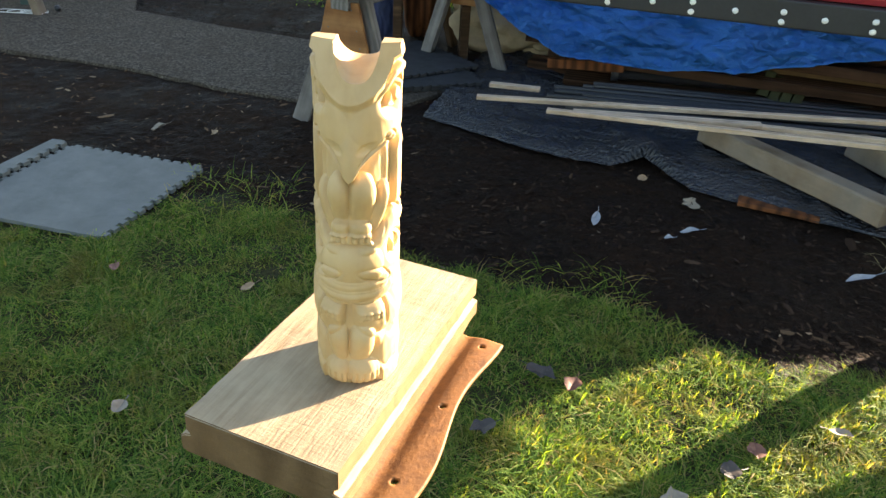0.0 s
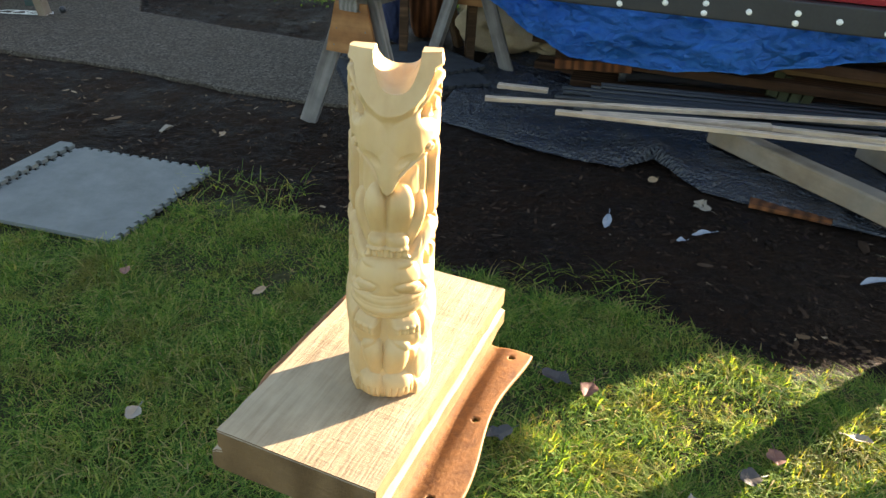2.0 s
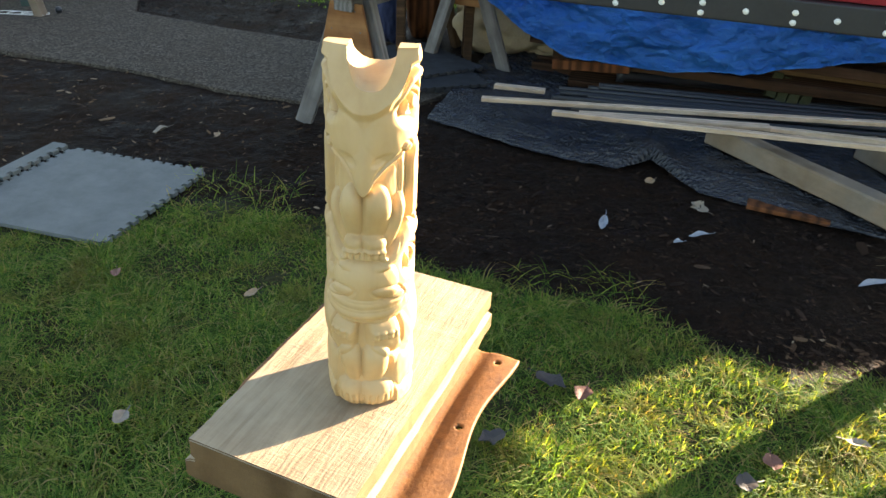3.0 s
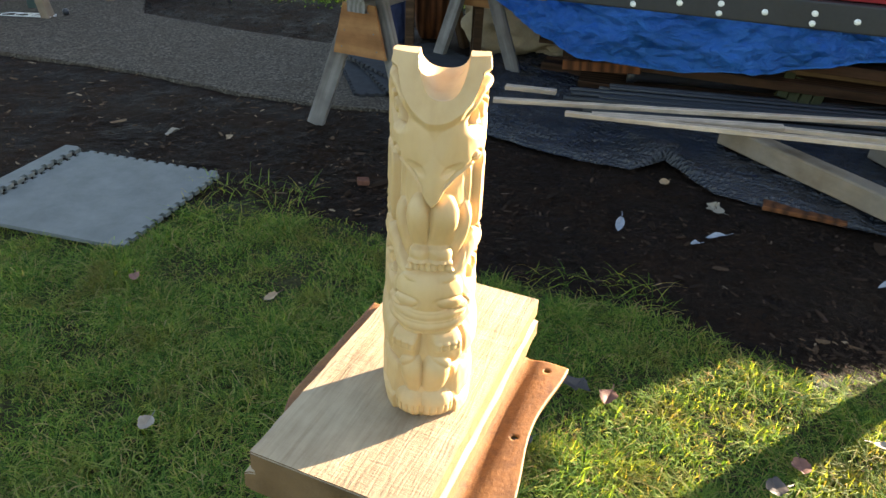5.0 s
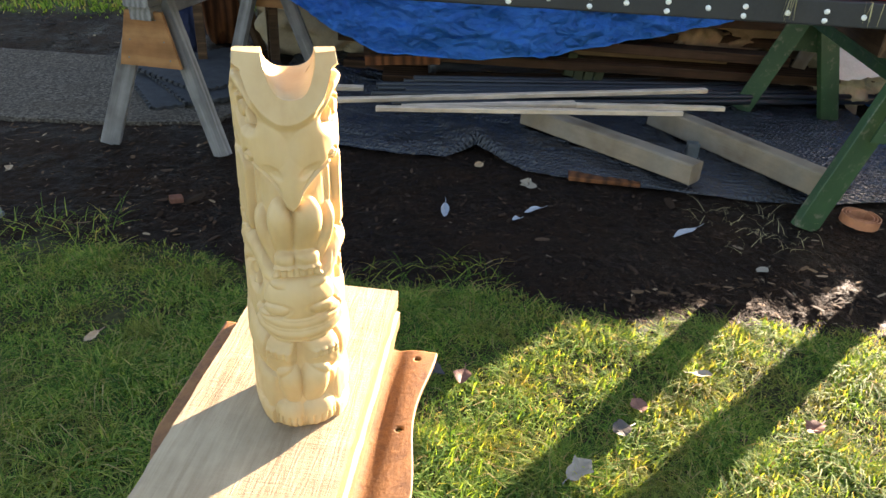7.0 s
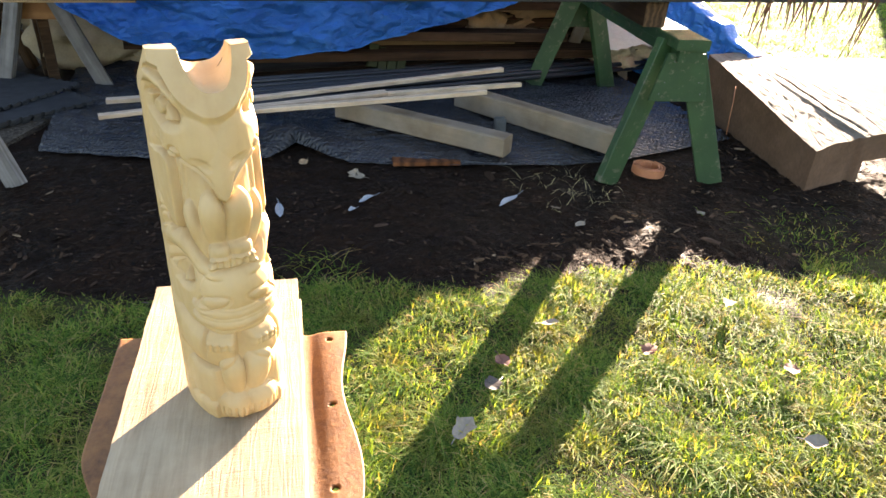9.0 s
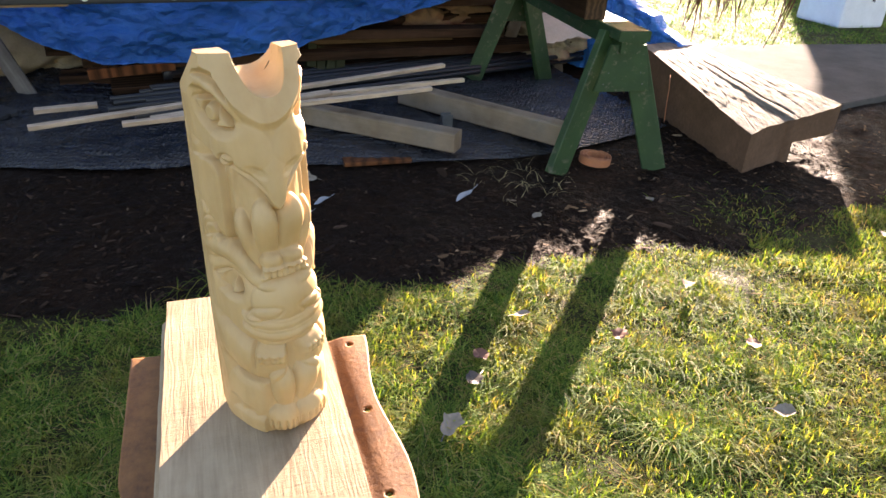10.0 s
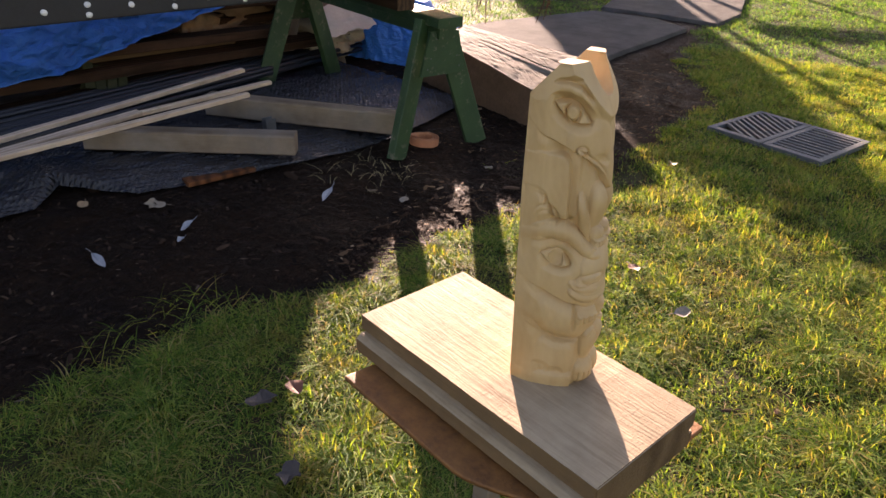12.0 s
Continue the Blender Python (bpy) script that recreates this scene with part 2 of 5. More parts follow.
def sawn(length, w, h, bevel, seed, rough=0.0012):
    """A sawn length along x with uneven arrises."""
    n = max(3, min(40, int(length / 0.05)))
    y, z, c = w / 2, h / 2, min(bevel, w / 4, h / 4)
    prof = [(-y + c, -z), (y - c, -z), (y, -z + c), (y, z - c), (y - c, z), (-y + c, z), (-y, z - c), (-y, -z + c)]
    bm = bmesh.new()
    rings = []
    for i in range(n + 1):
        x = length * (i / n - 0.5)
        bow = 0.6 * rough * fbm(x * 2.0, seed, 1.0) * 3
        rings.append([bm.verts.new((x + (rough * 1.5 * noise.noise((py * 90, pz * 90, seed)) if i in (0, n) else 0), py + bow + rough * noise.noise((x * 16, py * 60 + seed, pz * 60)), pz + rough * noise.noise((x * 16 + 7, py * 60, pz * 60 + seed)))) for py, pz in prof])
    for a, c2 in zip(rings, rings[1:]):
        for k in range(8):
            bm.faces.new((a[k], c2[k], c2[(k + 1) % 8], a[(k + 1) % 8]))
    bm.faces.new(rings[0])
    bm.faces.new(rings[-1][::-1])
    bmesh.ops.recalc_face_normals(bm, faces=bm.faces)
    return bm


def timber(name, a, b, w, h, material, parent=None, label="", category="", bevel=0.003, roll=0.0, group=""):
    m, size, bev = bar(a, b, w, h, bevel, roll)
    ob = part(name, sawn(*size, bev, 3.1 * a[0] + 1.7 * a[1]), material, parent, label)
    ob.matrix_world = m
    if parent is not None:
        ob.matrix_basis = parent.matrix_world.inverted() @ m
    return tagged(ob, "", category, group)


def jitter(bm, amount, seed=0):
    rnd = random.Random(seed)
    for v in bm.verts:
        v.co += Vector([rnd.uniform(-amount, amount) for _ in range(3)])
    return bm


def tube(points, radius, seg=10, cap=True):
    """A round tube along points; radius may be a list."""
    bm = bmesh.new()
    pts = [Vector(p) for p in points]
    rs = radius if isinstance(radius, (list, tuple)) else [radius] * len(pts)
    rings = []
    for i, p in enumerate(pts):
        d = (pts[min(i + 1, len(pts) - 1)] - pts[max(i - 1, 0)]).normalized()
        a = d.cross(Vector((0.13, 0.21, 1)))
        a.normalize()
        b = d.cross(a)
        rings.append([bm.verts.new(p + (a * math.cos(t) + b * math.sin(t)) * rs[i]) for t in [2 * math.pi * k / seg for k in range(seg)]])
    for r0, r1 in zip(rings, rings[1:]):
        for k in range(seg):
            bm.faces.new((r0[k], r0[(k + 1) % seg], r1[(k + 1) % seg], r1[k]))
    if cap:
        bm.faces.new(rings[0][::-1])
        bm.faces.new(rings[-1])
    return bm


def prism(outline, depth, bevel=0.0):
    """A flat outline in xy, pulled down by depth from z = 0."""
    bm = bmesh.new()
    top = bm.faces.new([bm.verts.new((x, y, 0)) for x, y in outline])
    if top.normal.z < 0 or sum(x0 * y1 - x1 * y0 for (x0, y0), (x1, y1) in zip(outline, outline[1:] + outline[:1])) < 0:
        top.normal_flip()
    low = bmesh.ops.extrude_face_region(bm, geom=[top])
    bmesh.ops.translate(bm, vec=(0, 0, -depth), verts=[v for v in low["geom"] if isinstance(v, bmesh.types.BMVert)])
    bmesh.ops.recalc_face_normals(bm, faces=bm.faces)
    if bevel:
        bmesh.ops.bevel(bm, geom=[e for e in bm.edges if all(v.co.z > -1e-6 for v in e.verts)], offset=bevel, segments=2, affect="EDGES")
    return bm


def grid(nx, ny, fn):
    """A sheet of nx by ny cells, fn(u, v) with u, v in 0..1."""
    bm = bmesh.new()
    vs = [[bm.verts.new(fn(i / nx, j / ny)) for i in range(nx + 1)] for j in range(ny + 1)]
    for j in range(ny):
        for i in range(nx):
            bm.faces.new((vs[j][i], vs[j][i + 1], vs[j + 1][i + 1], vs[j + 1][i]))
    return bm


def fbm(x, y, z=0.0, octaves=4):
    return noise.fractal((x, y, z), 0.6, 2.1, octaves)


def smooth(a, b, x):
    t = min(1.0, max(0.0, (x - a) / (b - a)))
    return t * t * (3 - 2 * t)


# ---- ground ----
U = Vector((0.943, -0.333, 0))      # along the painted pole
V = Vector((0.333, 0.943, 0))       # away from the lawn
POLE0 = Vector((1.125, 2.326, 0))   # under the pole's near face

EDGE = [(-6.0, 2.0), (-1.6, 2.12), (-0.95, 2.18), (-0.65, 2.42), (-0.30, 2.19), (0.24, 1.92), (0.48, 1.80), (0.67, 1.70), (0.90, 1.58), (1.17, 1.50),
        (1.61, 1.33), (1.90, 1.17), (2.30, 1.10), (2.62, 0.98), (3.1, 0.92), (3.65, 0.74), (4.7, 1.05), (6.0, 1.1), (40, 1.3)]


def edge_y(x):
    for (x0, y0), (x1, y1) in zip(EDGE, EDGE[1:]):
        if x <= x1:
            return y0 + (y1 - y0) * (max(x, x0) - x0) / (x1 - x0)
    return EDGE[-1][1]


def grassy(x, y):
    """How far a spot is lawn (1) or bare earth (0)."""
    e = edge_y(x) + 0.10 * fbm(x * 2.3, y * 2.3, 1.0) + 0.05 * fbm(x * 9, y * 9, 4.0)
    g = smooth(0.07, -0.06, y - e - 0.05 * smooth(0.8, 0.0, x))
    far = smooth(-0.3, 0.3, (x - 4.3) * 0.45 + (y - 3.1)) * smooth(3.9, 4.6, x)      # lawn behind the slab
    back = smooth(5.75, 6.05, y + 0.06 * x + 0.2 * fbm(x * 1.7, y * 1.7, 2.0)) if x < 3.6 else 0.0
    bed = smooth(0.12, 0.0, (((x - 2.25) / 0.28) ** 2 + ((y - 1.25) / 0.16) ** 2) ** 0.5 - 0.9)
    return max(g, far, back, 0.16 * bed)


def ground_z(x, y, g):
    if abs((x - 3.229) * 0.889 - (y - 0.356) * 0.459) < 0.24 and abs((x - 3.229) * 0.459 + (y - 0.356) * 0.889) < 0.285:
        return -0.12
    rough = 0.010 * fbm(x * 3.1, y * 3.1, 7.0) + (0.006 * fbm(x * 17, y * 17, 3.0, 5)) * (1 - 0.5 * g)
    if g < 0.9 and -1.4 < x < 3.4 and 1.0 < y < 3.5:      # clods of trodden earth
        rough += (1 - g) * 0.0075 * ((1 - abs(noise.noise((x * 26, y * 26, 6.0)))) ** 3 - 0.4) * (0.4 + 0.9 * abs(noise.noise((x * 5, y * 5, 8.0))))
    return rough - 0.004


def axis_steps():
    near = list(np.arange(-2.6, -1.2, 0.03)) + list(np.arange(-1.2, 2.9, 0.0125)) + list(np.arange(2.9, 5.0, 0.03))
    out = [-400, -150, -60, -25, -12, -7, -5, -4, -3.4, -3.0]
    return out + near + [5.1, 5.3, 5.6, 6.0, 6.5, 7.2, 8, 10, 13, 18, 30, 60, 150, 400]


def make_ground():
    xs = axis_steps()
    ys = [-400, -150, -60, -25, -12, -6, -3, -1.6, -1.0, -0.6] + list(np.arange(-0.4, 1.2, 0.03)) + list(np.arange(1.2, 3.2, 0.0125)) + list(np.arange(3.2, 4.4, 0.03)) + [4.5, 4.7, 4.9, 5.1, 5.3, 5.5, 5.7, 5.9, 6.1, 6.4, 6.8, 7.4, 8.2, 10, 14, 20, 35, 70, 160, 400]
    verts, mask = [], []
    for y in ys:
        for x in xs:
            g = grassy(x, y)
            mask.append(g)
            verts.append((x, y, ground_z(x, y, g) if abs(x) < 20 and abs(y) < 20 else -0.01))
    n = len(xs)
    faces = [(j * n + i, j * n + i + 1, (j + 1) * n + i + 1, (j + 1) * n + i) for j in range(len(ys) - 1) for i in range(n - 1)]
    me = bpy.data.meshes.new("ground")
    me.from_pydata(verts, [], faces)
    me.attributes.new("lawn", "FLOAT", "POINT").data.foreach_set("value", mask)
    me.polygons.foreach_set("use_smooth", [True] * len(me.polygons))
    m = Mat("earth_and_lawn", 0.9)
    wet = m.noise(3.5, 8, 0.7)
    grain = m.math("ADD", m.math("MULTIPLY", m.noise(34.0, 10, 0.82), 0.6), m.math("MULTIPLY", m.noise(130.0, 6, 0.75), 0.4))
    earth = m.ramp(m.math("ADD", m.math("MULTIPLY", wet, 0.5), m.math("MULTIPLY", grain, 0.5)), (0.36, (0.004, 0.0024, 0.0015)), (0.50, (0.0165, 0.0090, 0.0053)), (0.60, (0.036, 0.0195, 0.0112)), (0.72, (0.075, 0.041, 0.0235)))
    flecks = m.ramp(m.voronoi(75.0), (0.06, (1, 1, 1)), (0.12, (0, 0, 0)))
    earth = m.mix(m.math("MULTIPLY", flecks, 0.25), earth, (0.15, 0.10, 0.062))
    thatch = m.ramp(m.noise(60.0, 6, 0.7), (0.3, (0.024, 0.027, 0.008)), (0.7, (0.095, 0.085, 0.030)))
    m.colour(m.mix(m.attr("lawn"), earth, thatch))
    m.rough(m.ramp(wet, (0.35, (0.55,) * 3), (0.6, (0.95,) * 3)))
    m.bump(m.math("ADD", grain, m.math("MULTIPLY", m.noise(170.0, 4), 0.5)), 1.0, 0.022)
    m.b.inputs["Specular IOR Level"].default_value = 0.09
    me.materials.append(m.m)
    return tagged(new("ground", me), "dark trodden earth running into a rough green lawn", "ground", kind="structure")


make_ground()


GX, GY, GSTEP = -4.2, -1.7, 0.04
GRID = np.array([[grassy(GX + i * GSTEP, GY + j * GSTEP) for i in range(int(15.0 / GSTEP))] for j in range(int(10.0 / GSTEP))])
TUFT = np.array([[0.5 + 0.5 * noise.noise(((GX + i * GSTEP) * 9, (GY + j * GSTEP) * 9, 0.5)) for i in range(int(15.0 / GSTEP))] for j in range(int(10.0 / GSTEP))])
TUFT2 = np.array([[0.5 + 0.5 * noise.noise(((GX + i * GSTEP) * 2.2, (GY + j * GSTEP) * 2.2, 4.5)) for i in range(int(15.0 / GSTEP))] for j in range(int(10.0 / GSTEP))])


def sample(table, x, y):
    u, v = (x - GX) / GSTEP, (y - GY) / GSTEP
    i, j = np.clip(u.astype(int), 0, table.shape[1] - 2), np.clip(v.astype(int), 0, table.shape[0] - 2)
    fu, fv = u - i, v - j
    return (table[j, i] * (1 - fu) + table[j, i + 1] * fu) * (1 - fv) + (table[j + 1, i] * (1 - fu) + table[j + 1, i + 1] * fu) * fv


def blades(name, label, count, area, tall, material, seed, lean=0.9, width=0.0013):
    """Grass as one mesh of bent tapered blades."""
    rng = np.random.default_rng(seed)
    x0, x1, y0, y1 = area
    x, y = rng.uniform(x0, x1, count), rng.uniform(y0, y1, count)
    g, tf, t2 = sample(GRID, x, y), sample(TUFT, x, y), sample(TUFT2, x, y)
    keep = rng.uniform(0, 1, count) < g * (0.12 + 1.05 * tf)
    keep &= ~((np.abs((x - 3.229) * 0.889 - (y - 0.356) * 0.459) < 0.262) & (np.abs((x - 3.229) * 0.459 + (y - 0.356) * 0.889) < 0.305) & (rng.uniform(0, 1, count) < 0.985))
    keep &= ~((np.abs((x + 1.15) * 0.964 - (y - 2.42) * 0.267) < 0.31) & (np.abs((x + 1.15) * 0.267 + (y - 2.42) * 0.964) < 0.29))
    x, y, g, tf, t2 = x[keep], y[keep], g[keep], tf[keep], t2[keep]
    n = len(x)
    h = tall * (0.25 + 1.25 * tf ** 1.5) * (0.55 + 0.95 * t2) * (0.4 + 0.6 * g) * rng.uniform(0.5, 1.3, n)
    a = rng.uniform(0, 2 * math.pi, n)
    l = h * lean * rng.uniform(0.2, 2.0, n)
    dx, dy = np.cos(a) * l, np.sin(a) * l
    b = a + math.pi / 2 + rng.uniform(-0.6, 0.6, n)
    w = width * rng.uniform(0.6, 1.5, n)
    wx, wy = np.cos(b) * w, np.sin(b) * w
    z = np.full(n, -0.006)
    tip = z + 0.006 + h * np.clip(1.0 - 0.30 * l / h, 0.12, 1.0)
    mx, my, mz = x + dx * 0.38, y + dy * 0.38, z + h * 0.62
    v = np.stack([np.stack([x - wx, y - wy, z], 1), np.stack([x + wx, y + wy, z], 1), np.stack([mx - wx * 0.8, my - wy * 0.8, mz], 1), np.stack([mx + wx * 0.8, my + wy * 0.8, mz], 1), np.stack([x + dx, y + dy, tip], 1)], 1).reshape(-1, 3)
    o = (np.arange(n) * 5)[:, None]
    loops = (o + np.array([0, 1, 3, 2, 2, 3, 4])).ravel()
    me = bpy.data.meshes.new(name)
    me.vertices.add(5 * n)
    me.vertices.foreach_set("co", v.ravel())
    me.loops.add(7 * n)
    me.loops.foreach_set("vertex_index", loops)
    me.polygons.add(2 * n)
    me.polygons.foreach_set("loop_start", (np.arange(n)[:, None] * 7 + np.array([0, 4])).ravel())
    me.update(calc_edges=True)
    me.materials.append(material)
    return tagged(new(name, me), label, "grass", kind="stuff")


def grass_material(name, dry, glow):
    """dry: how far straw takes over in patches; glow: tint of the light that comes through a blade."""
    m = Mat(name, 0.62)
    r = m.island()
    green = m.ramp(r, (0.0, (0.028, 0.070, 0.017)), (0.35, (0.108, 0.205, 0.045)), (0.70, (0.215, 0.310, 0.070)), (0.88, (0.34, 0.375, 0.11)), (0.92, (0.34, 0.265, 0.11)), (1.0, (0.46, 0.35, 0.20)))
    straw = m.ramp(r, (0.0, (0.14, 0.145, 0.034)), (1.0, (0.26, 0.205, 0.08)))
    patch = m.ramp(m.noise(4.5, 5, 0.7), (0.50, (0, 0, 0)), (0.70, (dry,) * 3))
    m.colour(m.mix(patch, green, straw))
    m.b.inputs["Specular IOR Level"].default_value = 0.08
    # thin leaves let light through
    tr = m.t.nodes.new("ShaderNodeBsdfTranslucent")
    m.link(m.mix(1.0, m.mix(patch, green, straw), glow, "MULTIPLY"), tr.inputs["Color"])
    mx = m.t.nodes.new("ShaderNodeMixShader")
    mx.inputs[0].default_value = 0.52
    out = m.t.nodes["Material Output"]
    m.link(m.b.outputs[0], mx.inputs[1])
    m.link(tr.outputs[0], mx.inputs[2])
    m.link(mx.outputs[0], out.inputs["Surface"])
    return m.m


GRASS = grass_material("grass_blades", 0.8, (1.95, 1.72, 0.37))
GREEN_GRASS = grass_material("green_grass_blades", 0.25, (1.05, 1.45, 0.40))


blades("lawn_grass", "short green lawn grass with straw patches", 440000, (-1.9, 1.9, 0.1, 2.6), 0.038, GRASS, 1, 1.75, 0.0012)
blades("lawn_grass", "sunlit rough green lawn grass", 240000, (1.9, 5.2, -1.2, 1.6), 0.040, GRASS, 2, 1.25, 0.0014)
blades("lawn_grass", "rough green lawn grass beside the stand", 100000, (0.0, 1.9, -0.9, 0.1), 0.040, GRASS, 5, 1.4, 0.0013)
blades("lawn_grass", "far green lawn grass behind the path", 170000, (4.2, 9.5, -1.5, 5.5), 0.034, GREEN_GRASS, 3, 1.6, 0.0022)
blades("lawn_grass", "rough green lawn grass left of the stand", 110000, (-4.2, -1.9, -1.7, 2.6), 0.06, GRASS, 6, 0.9, 0.004)
blades("lawn_grass", "rough green lawn grass before the stand", 50000, (-1.9, 0.0, -1.7, 0.1), 0.055, GRASS, 7, 0.9, 0.003)
blades("lawn_grass", "rough green lawn grass at the yard's near side", 50000, (0.0, 4.2, -1.7, -0.9), 0.055, GRASS, 8, 0.9, 0.003)
blades("lawn_grass", "strip of green grass beyond the yard", 26000, (-4.0, 1.5, 5.6, 8.0), 0.06, GRASS, 4, 0.8, 0.005)


def slab(name, outline, z, depth, material, label, category):
    ob = solo(name, prism(outline, depth, 0.006), material, label, category, kind="structure")
    ob.location.z = z
    return ob


slab("path", [(-5.5, 5.2), (-2.34, 4.12), (-1.5, 3.86), (-0.95, 3.6), (-0.56, 3.48), (-0.1, 3.40), (0.3, 3.9), (0.2, 4.5), (-0.66, 4.66), (-1.27, 4.9), (-2.0, 5.25), (-2.3, 6.2), (-6, 6.6)], 0.012, 0.1, GRAVEL, "grey gravelly concrete path with earthy edges", "path")
slab("pavement", [(3.7, 2.0), (4.1, 1.62), (4.56, 1.53), (5.88, 1.21), (6.19, 1.52), (6.25, 2.12), (5.23, 2.67), (4.3, 3.05)], 0.03, 0.12, CONCRETE, "weathered grey concrete slab in the lawn", "pavement")
slab("pavement", [(6.5, 2.1), (6.42, 1.45), (6.28, 1.0), (7.0, 0.85), (9.5, 0.9), (9.5, 2.2)], 0.03, 0.12, CONCRETE, "far grey concrete slab beyond the lawn", "pavement")


# ---- carved pole on its plank ----
PLANK_M = pose(-0.0275, 0.755, 0.667, 0, 0, math.degrees(math.atan2(0.916, 0.40)))


def make_plank():
    """Rebated plank: x along the grain, top at z = 0."""
    prof = [(-0.083, 0.0), (-0.083, -0.021), (-0.078, -0.024), (-0.078, -0.028), (-0.086, -0.031), (-0.086, -0.050), (0.085, -0.050), (0.092, -0.047), (0.092, -0.030), (0.086, -0.026), (0.079, -0.024), (0.079, -0.021), (0.083, -0.019), (0.083, 0.0)]
    rows, n = 44, len(prof)
    bm = bmesh.new()
    ring = []
    for i in range(rows + 1):
        x = -0.175 + 0.35 * i / rows
        row = []
        for k, (y, z) in enumerate(prof):
            w = 0.0007 * fbm(x * 30, k * 0.9, 2.0)
            row.append(bm.verts.new((x + 0.002 * fbm(y * 40, z * 40) * (i in (0, rows)), y + w, z + 0.4 * w)))
        ring.append(row)
    for a, b in zip(ring, ring[1:]):
        for k in range(n):
            bm.faces.new((a[k], b[k], b[(k + 1) % n], a[(k + 1) % n]))
    bm.faces.new(ring[0])
    bm.faces.new(ring[-1][::-1])
    bmesh.ops.recalc_face_normals(bm, faces=bm.faces)
    ends = [e for e in bm.edges if sum(len(f.verts) > 4 for f in e.link_faces) == 1]
    bmesh.ops.bevel(bm, geom=ends, offset=0.0012, segments=2, affect="EDGES")
    bm.normal_update()
    # all faces but the top take the darker brown
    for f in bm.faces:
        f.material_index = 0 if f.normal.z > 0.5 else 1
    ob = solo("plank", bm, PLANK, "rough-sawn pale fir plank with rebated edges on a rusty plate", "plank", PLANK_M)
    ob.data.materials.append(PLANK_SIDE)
    return ob


make_plank()


def make_plate():
    """Bent rusty plate with a row of holes along its wavy edge."""
    stand = thing("stand", "wooden trestle stand topped by a bent rusty steel plate", "stand", pose(-0.0275, 0.755, 0, 0, 0, math.degrees(math.atan2(0.916, 0.40))))
    holes = [(0.111, -0.117), (-0.005, -0.114), (-0.116, -0.110)]

    def fn(u, v):
        right = -0.133 + 0.006 * math.sin((-0.19 + 0.32 * u) * 26 + 1.2)
        left = 0.128 - 0.040 * smooth(0.42, 0.04, u)
        y = right + (left - right) * v
        x = -0.168 + (0.294 + 0.022 * v) * u
        z = 0.6135 + 0.004 * math.sin(x * 13 + 0.8) * smooth(-0.06, -0.13, y) - 0.004 * math.exp(-((y + 0.093) / 0.012) ** 2)
        return Vector((x, y, z))
    bm = grid(150, 120, fn)
    for hx, hy in holes:
        for v in bm.verts:
            off = Vector((v.co.x - hx, v.co.y - hy))
            if 0.0026 < off.length < 0.0054:
                off = off.normalized() * 0.0040
                v.co.x, v.co.y = hx + off.x, hy + off.y
    bad = [f for f in bm.faces if any((f.calc_center_median().xy - Vector(h)).length < 0.0039 for h in holes)]
    bmesh.ops.delete(bm, geom=bad, context="FACES")
    bmesh.ops.solidify(bm, geom=bm.faces[:], thickness=0.005)
    part("plate", bm, RUST, stand, "orange rusty steel plate with bolt holes", True)
    part("post", boxed((0.026, 0.026, 0.60), pose(0.015, 0.01, 0.304), 0.003), BEAM, stand)
    part("foot", boxed((0.30, 0.07, 0.035), pose(0.015, 0.01, 0.014), 0.004), LATH, stand)
    part("foot", boxed((0.07, 0.24, 0.035), pose(0.015, 0.01, 0.050), 0.004), LATH, stand)
    return stand


make_plate()


def step(a, b, x):
    t = np.clip((x - a) / (b - a), 0, 1)
    return t * t * (3 - 2 * t)


def groove(d, w):
    return np.exp(-(d / w) ** 2)


def dome(d):
    """A rounded swelling: 1 in the middle, 0 where d reaches 1."""
    return np.clip(1 - d * d, 0, 1) ** 0.66


def egg(u, v, ru, rv, p=2.0):
    return (np.abs(u / ru) ** p + np.abs(v / rv) ** p) ** (1 / p)


def almond(u, v, ru, rv):
    """Below 0 inside a pointed eye."""
    return np.abs(v) - rv * np.clip(1 - (np.abs(u) / ru) ** 1.7, 0, 1), np.abs(u) < ru * 1.04


